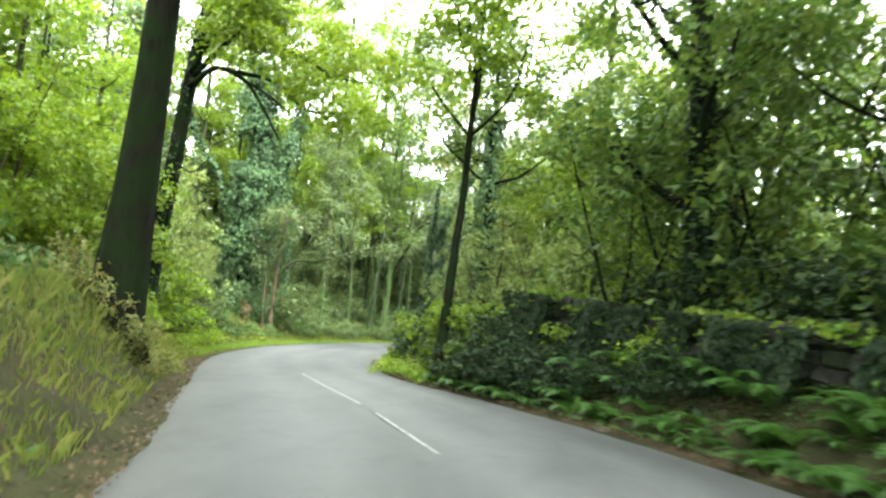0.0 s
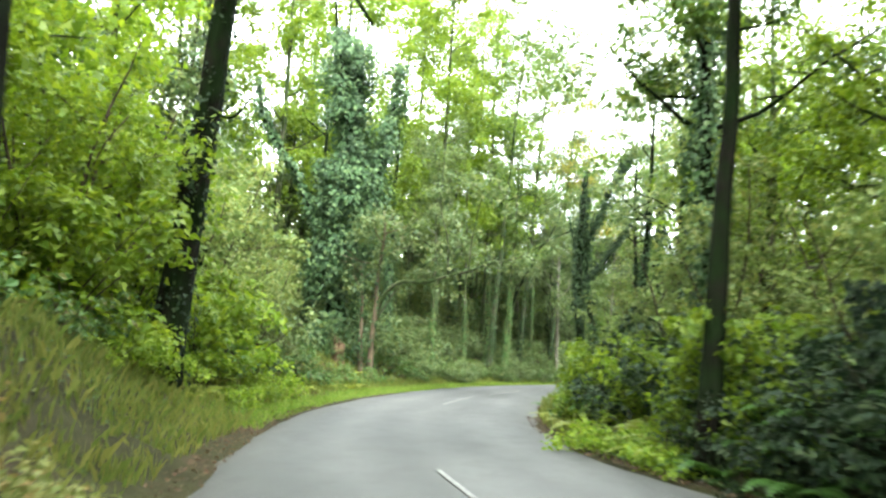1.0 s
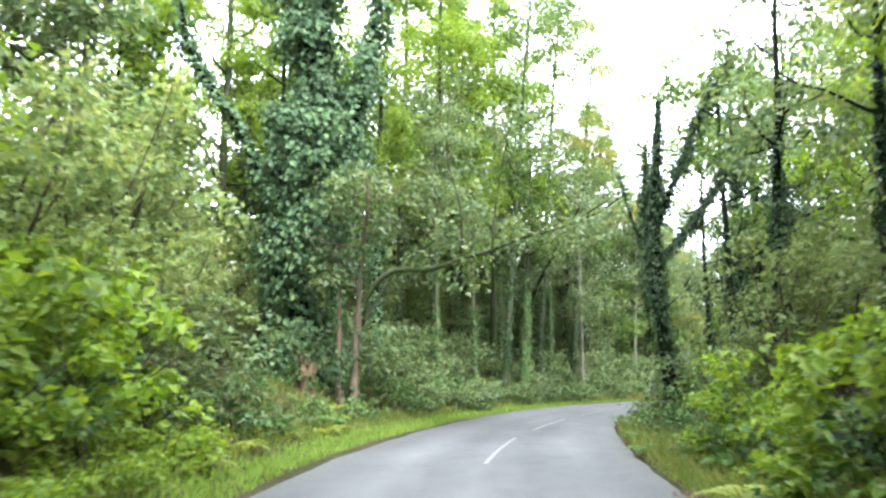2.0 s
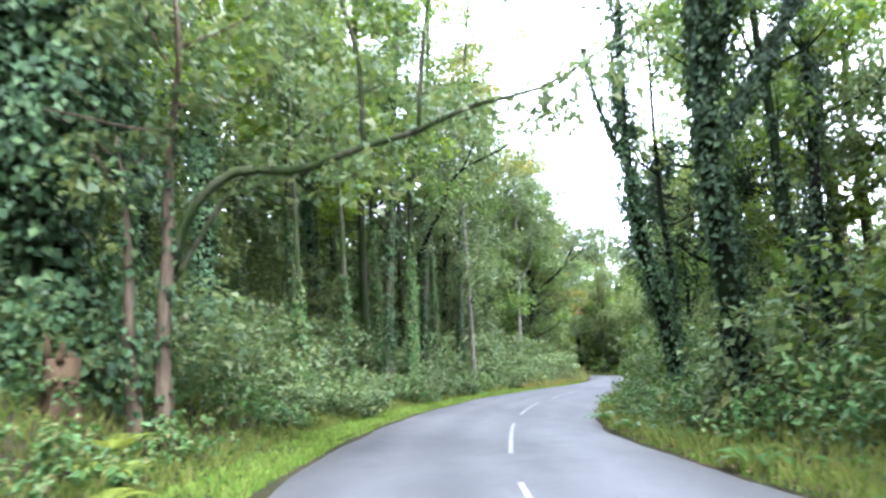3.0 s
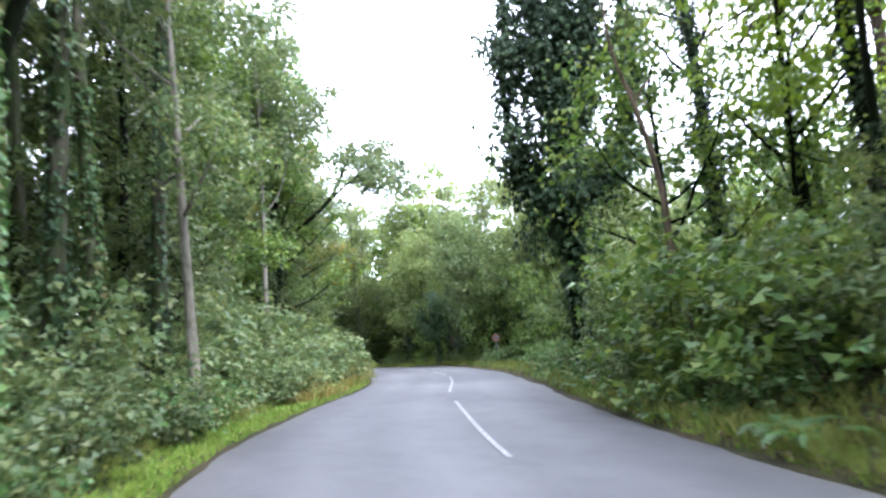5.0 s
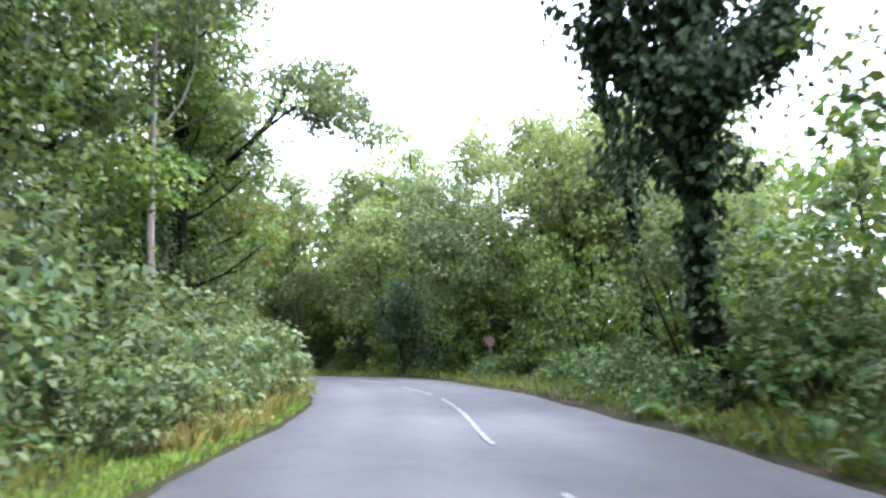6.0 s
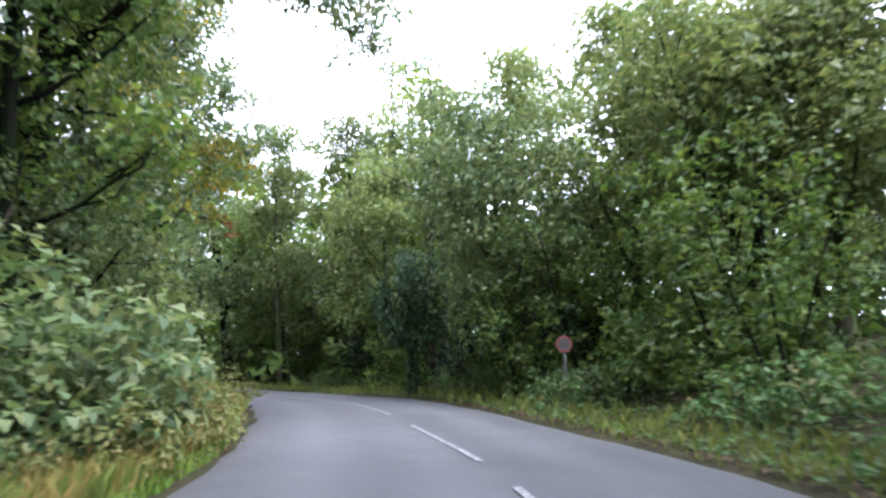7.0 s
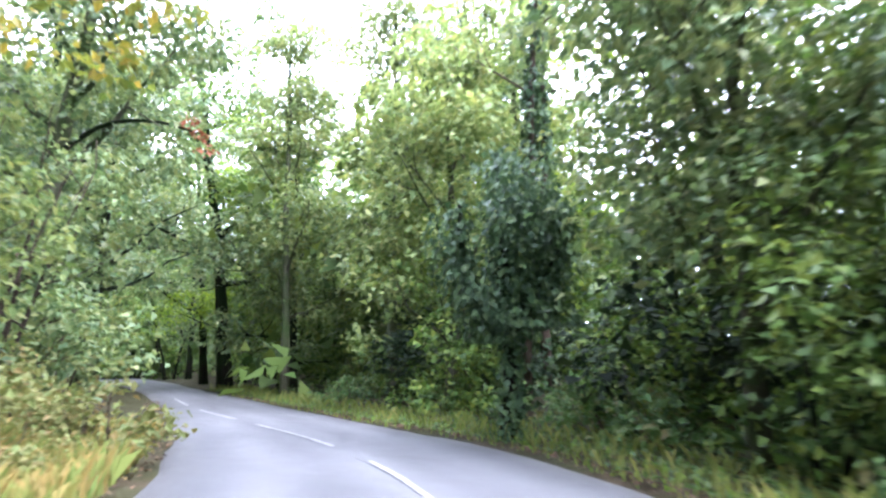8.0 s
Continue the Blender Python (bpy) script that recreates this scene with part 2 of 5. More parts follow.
def leaf_mesh(name, centre, normal, along, size, material, width=0.34, fold=0.12, small=False):
    """One folded four-cornered leaf per row, or a three-cornered one where they are small."""
    normal = unit(normal)
    along = unit(along - (along * normal).sum(1, keepdims=True) * normal)
    side, s = np.cross(normal, along), size[:, None]
    if small:
        v = np.stack([centre - along * s * 0.5, centre + side * s * 0.4 + along * s * 0.16, centre - side * s * 0.28 + along * s * 0.5 - normal * s * 0.1], 1)
        return mesh_of(name, v.reshape(-1, 3), np.arange(len(centre) * 3).reshape(-1, 3), material)
    v = np.stack([centre - along * s * 0.5, centre + side * s * width + normal * s * fold - along * s * 0.08,
                  centre + along * s * 0.5 - normal * s * 0.1, centre - side * s * width + normal * s * fold - along * s * 0.08], 1)
    i = np.arange(len(centre))[:, None] * 4
    return mesh_of(name, v.reshape(-1, 3), np.concatenate([i + [0, 1, 2], i + [0, 2, 3]], 0), material)


def leaf_cloud(rng, clumps, radii, per, size, droop=0.45, flat=0.6, up=0.7):
    """Leaves in flattened clumps: centre, normal, along, size."""
    clumps, radii, per, size = np.asarray(clumps, float), np.asarray(radii, float), int(per * 0.69), size * 1.13
    n = len(clumps) * per
    d = unit(rng.normal(size=(n, 3)))
    r = rng.random(n) ** 0.45
    k = np.repeat(np.arange(len(clumps)), per)
    off = d * r[:, None] * radii[k][:, None] * [1, 1, flat]
    off[:, 2] -= droop * (off[:, 0] ** 2 + off[:, 1] ** 2) / np.maximum(radii[k], 0.05) * 0.5
    normal = d * 0.45 + [0, 0, up] + rng.normal(size=(n, 3)) * 0.42
    along = d * [1, 1, 0.2] + rng.normal(size=(n, 3)) * 0.6 - [0, 0, droop]
    return clumps[k] + off, normal, along, size * rng.uniform(0.6, 1.35, n)


def tube(points, radii, seg=9, rng=None, rough=0.08):
    """A tapered, slightly uneven tube along points."""
    p, r = np.asarray(points, float), np.asarray(radii, float)
    t = unit(np.gradient(p, axis=0))
    ref = np.array([0.31, 0.95, 0.05])
    a = unit(np.cross(t, ref))
    b = np.cross(t, a)
    th = np.linspace(0, 2 * np.pi, seg, endpoint=False)
    ring = np.cos(th)[None, :, None] * a[:, None] + np.sin(th)[None, :, None] * b[:, None]
    rr = r[:, None] * (1 + (rng.normal(size=(len(p), seg)) * rough if rng is not None else 0))
    v = (p[:, None] + ring * rr[..., None]).reshape(-1, 3)
    i, j = np.meshgrid(np.arange(len(p) - 1), np.arange(seg), indexing="ij")
    j2 = (j + 1) % seg
    f = np.stack([i * seg + j, i * seg + j2, (i + 1) * seg + j2, (i + 1) * seg + j], -1).reshape(-1, 4)
    caps = np.array([[k, (k + 1) % seg, len(v)] for k in range(seg)])[:, ::-1]
    top = np.array([[(len(p) - 1) * seg + k, (len(p) - 1) * seg + (k + 1) % seg, len(v) + 1] for k in range(seg)])
    return np.concatenate([v, p[:1], p[-1:]]), [f, np.concatenate([caps, top])]


def join(pieces):
    """Several (verts, faces) as one."""
    vs, q, t, n = [], [], [], 0
    for v, fs in pieces:
        vs.append(v)
        for f in fs:
            (q if f.shape[1] == 4 else t).append(f + n)
        n += len(v)
    return np.concatenate(vs), ([np.concatenate(q)] if q else []) + ([np.concatenate(t)] if t else [])


def smooth_line(points, n):
    """n points on a smooth curve through points."""
    p = np.asarray(points, float)
    s = np.concatenate([[0], np.cumsum(np.linalg.norm(np.diff(p, axis=0), axis=1))])
    u = np.linspace(0, s[-1], n)
    m = np.gradient(p, s, axis=0)
    k = np.clip(np.searchsorted(s, u, side="right") - 1, 0, len(p) - 2)
    h = (s[k + 1] - s[k])[:, None]
    w = ((u - s[k]) / h[:, 0])[:, None]
    return ((2 * w**3 - 3 * w**2 + 1) * p[k] + (w**3 - 2 * w**2 + w) * h * m[k] + (3 * w**2 - 2 * w**3) * p[k + 1] + (w**3 - w**2) * h * m[k + 1])


# ---- the road's plan and the lie of the land ----
LEFT = smooth_line([(8, -40), (4.6, -22), (2.0, -9), (0.6, -2), (-0.3, 2.5), (-1.6, 7), (-2.9, 11.5), (-4.2, 16), (-5.2, 20.5), (-5.8, 25), (-6.0, 30), (-5.8, 35),
                    (-5.15, 41), (-4.0, 47.5), (-2.4, 53.2), (-0.75, 58.3), (1.95, 64), (4.75, 69), (7.1, 74), (8.5, 78), (9.7, 82), (10.35, 85.5),
                    (10.85, 90), (11.3, 97), (11.6, 105), (11.3, 114), (10.4, 125), (6, 145)], 400)
RIGHT = smooth_line([(17, -40), (13.0, -22), (9.8, -9), (8.2, -2), (7.2, 2.5), (5.9, 7.5), (4.0, 12.2), (2.25, 15.6), (1.05, 18.3), (0.3, 21.3), (-0.2, 26), (-0.35, 31), (-0.3, 36),
                     (0.0, 40.5), (1.1, 45.3), (2.6, 50.2), (4.1, 54.2), (5.7, 57.9), (7.1, 61), (8.6, 64.4), (9.9, 67.6), (11.2, 71), (12.4, 75), (13.4, 78.6), (14.15, 82.5),
                     (14.05, 87), (13.95, 92), (13.95, 98), (13.9, 106), (14.1, 114), (13.2, 126), (9, 148)], 400)
MIDDLE = smooth_line([(12, -40), (8.6, -20), (6.0, -8), (3.6, 1), (2.3, 5.3), (1.0, 9.4), (-0.4, 13.2), (-1.7, 17), (-2.6, 21), (-3.05, 26), (-3.05, 31), (-2.75, 35.1), (-2.35, 38),
                      (-1.7, 42), (-1.0, 45.3), (0.3, 50.2), (1.4, 53.3), (3.5, 58.6), (5.3, 62.9), (7.3, 67), (8.8, 70.5), (10.1, 74.5), (11.2, 78.2),
                      (11.9, 81.5), (12.1, 84.2), (12.0, 87.2), (11.8, 91.6), (12.0, 98), (12.4, 108)], 400)


def road_x(line, y):
    return np.interp(y, line[:, 1], line[:, 0])


def road_z(y):
    y = np.asarray(y, float)
    return 0.01 * np.logaddexp(0, (17.6 - y) / 3.0) * 3.0 * (y > -60)


def step(a, b, v):
    w = np.clip((v - a) / (b - a), 0, 1)
    return w * w * (3 - 2 * w)


def beyond(x, y):
    """Metres out from the road's left and right edges (negative: on the road)."""
    x, y = np.asarray(x, float), np.asarray(y, float)
    yc = np.clip(y, -39, 144)
    lean = (road_x(MIDDLE, np.clip(yc, -38, 105) + 1) - road_x(MIDDLE, np.clip(yc, -38, 105) - 1)) / 2
    c = 1 / np.sqrt(1 + lean**2)
    return (road_x(LEFT, yc) - x) * c, (x - road_x(RIGHT, yc)) * c


def ground_z(x, y):
    x, y = np.asarray(x, float), np.asarray(y, float)
    dl, dr = beyond(x, y)
    al = np.interp(y, [0, 14, 22, 28, 60, 76, 90, 105], [1.5, 1.5, 1.0, 1.1, 1.2, 0.9, 0.8, 0.5])
    sl = np.interp(y, [14, 24, 60, 75, 80], [0.2, 0.8, 0.8, 0.5, 0.3])
    ar = np.interp(y, [0, 18, 26, 60, 72, 80], [1.2, 1.1, 0.8, 0.9, 0.45, 0.3])
    sr = np.interp(y, [10, 22, 62, 70], [0.35, 0.3, 0.5, 0.9])
    left = al * step(sl, sl + np.interp(y, [12, 20], [1.5, 3.0]), dl) + 0.11 * np.clip(dl - sl - 2, 0, 30)
    right = ar * step(sr, sr + np.interp(y, [18, 28], [1.6, 3.2]), dr) + 0.07 * np.clip(dr - sr - 2, 0, 25)
    off = np.maximum(dl, dr)
    bumps = 0.05 * np.sin(x * 2.1 + y * 1.3) * np.sin(y * 1.7 - x * 0.6) * np.clip(off, 0, 1)
    return road_z(y) + left + right + bumps - 0.07 * step(0.05, -0.25, off)


def out_left(y, d):
    """The ground's point d metres out from the road's left edge at y."""
    x = road_x(LEFT, y) - d * 1.08
    return float(x), float(y), float(ground_z(x, y))


def out_right(y, d):
    x = road_x(RIGHT, y) + d * 1.08
    return float(x), float(y), float(ground_z(x, y))


def build_ground():
    far = np.cumsum(1.0 * 1.35 ** np.arange(22))
    xs = np.concatenate([-30 - far[::-1], np.arange(-30, 45, 0.75), 45 + far])
    ys = np.concatenate([-35 - far[::-1], np.arange(-35, 130, 0.75), 130 + far])
    gx, gy = np.meshgrid(xs, ys)
    v = np.stack([gx, gy, ground_z(gx, gy)], -1).reshape(-1, 3)
    i, j = np.meshgrid(np.arange(len(ys) - 1), np.arange(len(xs) - 1), indexing="ij")
    w = len(xs)
    f = np.stack([i * w + j, i * w + j + 1, (i + 1) * w + j + 1, (i + 1) * w + j], -1).reshape(-1, 4)
    return tagged(new("ground", mesh_of("ground", v, f, SOIL, True)), "dark woodland soil banked up beside the lane", "ground", kind="structure")


def build_road():
    rng = np.random.default_rng(3)
    ys = np.arange(-38, 122, 0.4)
    across = np.linspace(0, 1, 15)
    jag = np.convolve(rng.normal(size=len(ys) + 8), np.ones(4) / 4, "same")[:len(ys)] * 0.06
    jag2 = np.convolve(rng.normal(size=len(ys) + 8), np.ones(4) / 4, "same")[:len(ys)] * 0.06
    xl, xr = road_x(LEFT, ys) + jag, road_x(RIGHT, ys) + jag2
    x = xl[:, None] + (xr - xl)[:, None] * across
    z = road_z(ys)[:, None] + 0.05 * (1 - (2 * across - 1) ** 2) + 0.004 * np.sin(ys[:, None] * 0.9 + across * 9)
    z[:, 0] -= 0.1
    z[:, -1] -= 0.1
    v = np.stack([x, np.repeat(ys[:, None], 15, 1), z], -1).reshape(-1, 3)
    i, j = np.meshgrid(np.arange(len(ys) - 1), np.arange(14), indexing="ij")
    f = np.stack([i * 15 + j, i * 15 + j + 1, (i + 1) * 15 + j + 1, (i + 1) * 15 + j], -1).reshape(-1, 4)
    me = mesh_of("road", v, f, ASPHALT, True)
    me.attributes.new("across", "FLOAT", "POINT").data.foreach_set("value", np.tile(across, len(ys)).astype(np.float32))
    road = tagged(new("road", me), "narrow damp grey asphalt lane winding through woodland", "road", kind="structure")
    # broken centre line
    for a, b in [(4.8, 8.2), (9.4, 15.4), (28.3, 33.6), (36.4, 42.0), (44.8, 50.3), (52.9, 60.2), (62.9, 69.8), (71.2, 75.3), (77.4, 82.2), (83.7, 87.3), (88.7, 91.7), (93.5, 97)]:
        n = int((b - a) / 0.25)
        y = np.linspace(a, b, n)
        xm = road_x(MIDDLE, y)
        tx = np.gradient(xm, y)
        nx, ny = 1 / np.sqrt(1 + tx**2), -tx / np.sqrt(1 + tx**2)
        rows = []
        for s in (-0.033, 0.033):
            px, py = xm + nx * s, y + ny * s
            u = (px - road_x(LEFT, py)) / (road_x(RIGHT, py) - road_x(LEFT, py))
            rows.append(np.stack([px, py, road_z(py) + 0.05 * (1 - (2 * u - 1) ** 2) + 0.012], -1))
        v = np.concatenate(rows)
        k = np.arange(n - 1)[:, None]
        part("line_marking", mesh_of("line_marking", v, k + np.array([0, n, n + 1, 1]), PAINT), road, "worn white painted centre line dash")
    return road


build_ground()
build_road()


# ---- trees ----
def limb_line(rng, start, heading, length, rise=0.35, wander=0.14, n=7):
    p, d = [np.asarray(start, float)], unit(np.asarray(heading, float))
    for k in range(n - 1):
        d = unit(d + rng.normal(size=3) * wander + np.array([0, 0, rise / n]))
        p.append(p[-1] + d * length / (n - 1))
    return np.array(p)


def trunk_line(rng, height, lean, n=10, wander=0.05):
    u = np.linspace(0, 1, n)
    p = np.stack([lean[0] * u**1.2, lean[1] * u**1.2, height * u - 0.35 * (u == 0)], -1)
    p[1:-1, :2] += np.cumsum(rng.normal(size=(n - 2, 2)) * wander, 0) * 0.6
    return p


def make_tree(name, label, at, seed, height=11.0, radius=0.16, lean=(0, 0), first=0.35, limbs=9, reach=2.6, clumps=60, clump_radius=0.75, per=65,
              leaf=0.19, leaves=None, bark=None, ivy_to=0.0, ivy_thick=0.25, ivy_leaf=0.13, own_limbs=(), crown_squash=0.6, rise=0.5, group="", bare=0.0, stems=1,
              flare=1.35, droop=0.45, limb_bark=None, ivy_density=1.0, ivy_leaves=None, plain=False, upsweep=0.0, spread=0.8):
    """A tree with tapered trunk, limbs and a crown of leaf clumps. at: its foot. own_limbs: (points from the foot, radius, clumps along it).
    plain: trunk and limbs in one mesh, for trees far off. upsweep: how steeply the limbs rise. spread: how far the stems lean apart."""
    rng = np.random.default_rng(seed)
    tree = root(name, label, "tree", group, at=at)
    spots = []
    for k in range(stems):
        ln = lean if stems == 1 else (lean[0] + reach * spread * math.cos(k * 2.4), lean[1] + reach * spread * math.sin(k * 2.4))
        t = trunk_line(rng, height * (1 if k == 0 else rng.uniform(0.7, 0.95)), ln)
        if stems > 1:
            t[:, :2] += [0.12 * math.cos(k * 2.4), 0.12 * math.sin(k * 2.4)]
        bends = 11 if group else 18
        fine = smooth_line(t, bends)
        u = np.linspace(0, 1, bends)
        rad = radius * ((1 - 0.82 * u) + (flare - 1) * np.exp(-u * 16))
        wood = [tube(fine, rad, 6 if group else 10, rng, 0.06)]
        for i in range(limbs):
            f = first + (1 - first) * (i + rng.random()) / limbs * 0.95
            s = fine[int(f * (bends - 1))]
            ang = i * 2.4 + rng.normal() * 0.4 + seed
            ln_ = reach * (1.15 - 0.6 * max(0, f - first) / (1 - first)) * rng.uniform(0.75, 1.2)
            line = limb_line(rng, s, (math.cos(ang), math.sin(ang), rng.uniform(0.0, 0.7) + upsweep), ln_, rise)
            r0 = radius * (1 - 0.82 * f) * 0.55
            twigs = [tube(line, np.linspace(r0, 0.012, 7), 3 if group or plain else 5, rng)]
            for w in range(2):
                q = line[3 + w]
                tw = limb_line(rng, q, rng.normal(size=3) * [1, 1, 0.5] + [0, 0, 0.3], ln_ * 0.45, 0.3, 0.25, 4)
                twigs.append(tube(tw, np.linspace(r0 * 0.4, 0.008, 4), 3, rng))
                spots.append(tw[-1])
            if group or plain:
                wood += twigs
            else:
                part("limb", mesh_of("limb", *join(twigs), bark or BARK_DARK, True), tree)
            spots += [line[3], line[4], line[5], line[6], line[6]]
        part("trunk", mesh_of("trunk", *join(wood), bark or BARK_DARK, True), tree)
        spots += [fine[-1], fine[-2]]
    sites = []
    if clumps and spots:
        spots_a = np.array(spots)
        pick = spots_a[rng.integers(0, len(spots_a), clumps)]
        sites.append(pick + rng.normal(size=(clumps, 3)) * [0.28 * reach * 0.6, 0.28 * reach * 0.6, 0.3])
    for pts, r0, n in own_limbs:
        line = smooth_line(pts, 22)
        part("limb", mesh_of("limb", *tube(line, np.linspace(r0, r0 * 0.22, 22), 8, rng, 0.08), limb_bark or bark or BARK_DARK, True), tree)
        if n:
            k = rng.integers(8, 22, n)
            sites.append(line[k] + rng.normal(size=(n, 3)) * [0.6, 0.6, 0.35])
    if sites:
        c = np.concatenate(sites)
        fine_leaf = leaf > 0.165
        cloud = leaf_cloud(rng, c, clump_radius * rng.uniform(0.6, 1.25, len(c)), per * (2 if fine_leaf else 1), leaf * (0.78 if fine_leaf else 1), droop=droop, flat=crown_squash)
        part("crown", leaf_mesh("crown", *cloud, leaves or LEAF_MID, small=fine_leaf), tree)
    if ivy_to:
        ivy_on(tree, rng, fine, rad, ivy_to / height, ivy_thick, ivy_leaf, ivy_density, ivy_leaves)
    return tree


def ivy_on(tree, rng, line, rad, upto, thick, leaf, density=1.0, material=None):
    """Ivy leaves hanging round a trunk, thicker in uneven bunches."""
    length = np.linalg.norm(np.diff(line, axis=0), axis=1).sum() * upto
    n = int(length * (rad.mean() + thick) * 2 * np.pi * 75 * density * (0.13 / leaf) ** 2)
    bunches = max(6, int(length * 4))
    bu, ba = rng.random(bunches) * upto, rng.random(bunches) * 2 * np.pi
    u, a = rng.random(n) * upto, rng.random(n) * 2 * np.pi
    k = rng.integers(0, bunches, n)
    near = rng.random(n) < 0.65
    u = np.where(near, np.clip(bu[k] + rng.normal(size=n) * 0.3 / max(length, 1) * upto, 0, upto), u)
    a = np.where(near, ba[k] + rng.normal(size=n) * 0.5, a)
    i = np.clip(u * (len(line) - 1), 0, len(line) - 1.001)
    j = i.astype(int)
    p = line[j] + (line[j + 1] - line[j]) * (i - j)[:, None]
    out = np.stack([np.cos(a), np.sin(a), 0 * a], -1)
    r = rad[j] * 1.02 + thick * np.where(near, rng.random(n) ** 0.6, 0.35 * rng.random(n)) * (0.55 + 0.45 * np.sin(bu[k] * 40 + ba[k]) ** 2)
    c = p + out * r[:, None]
    part("ivy", leaf_mesh("ivy", c, out * 0.8 + [0, 0, 0.45] + rng.normal(size=(n, 3)) * 0.3, rng.normal(size=(n, 3)) * 0.5 + out * 0.3 - [0, 0, 1.0],
                          leaf * rng.uniform(0.6, 1.4, n), material or LEAF_IVY, 0.42), tree, "glossy dark green climbing ivy")


def ivy_column(name, label, at, seed, lines, leaf=0.16, bark=None, crown=None, ivy=None):
    """A tree smothered in ivy: lines are (points from the foot, radius, ivy thickness)."""
    rng = np.random.default_rng(seed)
    tree = root(name, label, "tree", at=at)
    for k, (pts, r0, thick) in enumerate(lines):
        line = smooth_line(pts, 24)
        rad = np.linspace(r0, r0 * 0.35, 24)
        part("trunk" if k == 0 else "limb", mesh_of("trunk", *tube(line, rad, 9, rng, 0.07), bark or BARK_DARK, True), tree)
        if thick:
            ivy_on(tree, rng, line, rad, 1.0, thick, leaf, 0.95 + 0.75 * min(1.0, thick), ivy)
    if crown is not None:
        c, r, n, size, m = crown
        part("crown", leaf_mesh("crown", *leaf_cloud(rng, c, r, n, size), m), tree)
    return tree


def make_bush(name, label, at, seed, height=1.8, spread=1.2, clumps=30, per=70, leaf=0.11, leaves=None, clump_radius=0.4, category="shrub", group="", stems=6, fine=False):
    """A shrub: several stems and clumps of leaves over them. fine: three-cornered small leaves."""
    rng = np.random.default_rng(seed)
    bush = root(name, label, category, group, at=at)
    sites = []
    for k in range(stems):
        a = k * 2.4 + rng.random()
        line = limb_line(rng, (0, 0, -0.1), (math.cos(a) * spread * 0.6, math.sin(a) * spread * 0.6, height * rng.uniform(0.6, 1.0)), height * rng.uniform(0.8, 1.15), 0.1, 0.14, 7)
        part("stem", mesh_of("stem", *tube(line, np.linspace(0.022, 0.006, 7), 3, rng), BARK_BROWN, True), bush)
        sites += list(line[2:])
    s = np.array(sites)
    pick = s[rng.integers(0, len(s), clumps)] + rng.normal(size=(clumps, 3)) * [spread * 0.42, spread * 0.42, height * 0.12]
    low = int(clumps * 0.35)
    pick[:low, 2] = rng.uniform(0.1, height * 0.5, low)
    pick[:low, :2] = rng.normal(size=(low, 2)) * spread * 0.6
    pick[:, 2] = np.maximum(pick[:, 2], 0.12)
    away = np.linalg.norm(pick[:, :2], axis=1, keepdims=True)
    pick[:, :2] *= np.minimum(1, 1.15 * spread / np.maximum(away, 1e-6))
    part("foliage", leaf_mesh("foliage", *leaf_cloud(rng, pick, clump_radius * rng.uniform(0.6, 1.3, clumps), per, leaf * (1.2 if fine else 1), 0.35, 0.65), leaves or LEAF_MID, small=fine), bush)
    return bush


def frond_mesh(line, side, nrm, w, material):
    """A feathered frond in one piece: a tapering rib with pointed leaflets on both sides."""
    n = len(line)
    v, f = [*line], []
    for s in (-1, 1):
        for i in range(n - 1):
            mid = line[i] * 0.4 + line[i + 1] * 0.6
            v.append(mid + (side[i] * s + unit(line[i + 1] - line[i]) * 0.35) * w[i] - nrm[i] * 0.12 * w[i])
            f.append((i, i + 1, len(v) - 1)[::s])
    return mesh_of("frond", np.array(v), np.array(f), material)


def make_fern(seed, size=0.8, material=None, label="green woodland fern with arching fronds on the bank"):
    """A tuft of arching fronds with paired leaflets."""
    rng = np.random.default_rng(seed)
    fern = root("fern", label, "fern", "ferns on the bank")
    for k in range(7):
        a = k * 2 * math.pi / 7 + rng.normal() * 0.25
        d = np.array([math.cos(a), math.sin(a), 0])
        u = np.linspace(0, 1, 17)
        length = size * rng.uniform(0.75, 1.15)
        line = d * (u * length)[:, None] * 0.85 + np.array([0, 0, 1.0]) * (length * (0.95 * u - 0.75 * u**2.2))[:, None]
        t = unit(np.gradient(line, axis=0))
        side = unit(np.cross(t, [0, 0, 1.0]))
        nrm = np.cross(side, t)
        w = length * 0.24 * np.sin(np.pi * np.clip(u * 0.93 + 0.1, 0, 1)) ** 0.8
        part("frond", frond_mesh(line, side, nrm, np.maximum(w, 0.015), material or FERN_GREEN), fern)
    return fern


def scatter(template, places):
    """The template and its copies, one at each (x, y, z, turn, size)."""
    for k, (x, y, z, turn, size) in enumerate(places):
        m = pose(x, y, z, 0, 0, math.degrees(turn)) @ Matrix.Diagonal((size, size, size, 1))
        if k == 0:
            template.matrix_basis = m
        else:
            c = template.scale.copy()
            template.scale = (1, 1, 1)
            copy_thing(template, m)
            template.scale = c


def row(rng, side, y0, y1, n, d0, d1, s0=0.8, s1=1.2, sink=0.05):
    """n places between y0 and y1, d0 to d1 metres out from the road."""
    out = []
    for k in range(n):
        y = y0 + (y1 - y0) * (k + rng.random()) / n
        x, y, z = (out_left if side == "left" else out_right)(y, rng.uniform(d0, d1))
        out.append((x, y, z - sink, rng.uniform(0, 6.28), rng.uniform(s0, s1)))
    return out


def foot(x, y, sink=0.1):
    return (x, y, float(ground_z(x, y)) - sink)


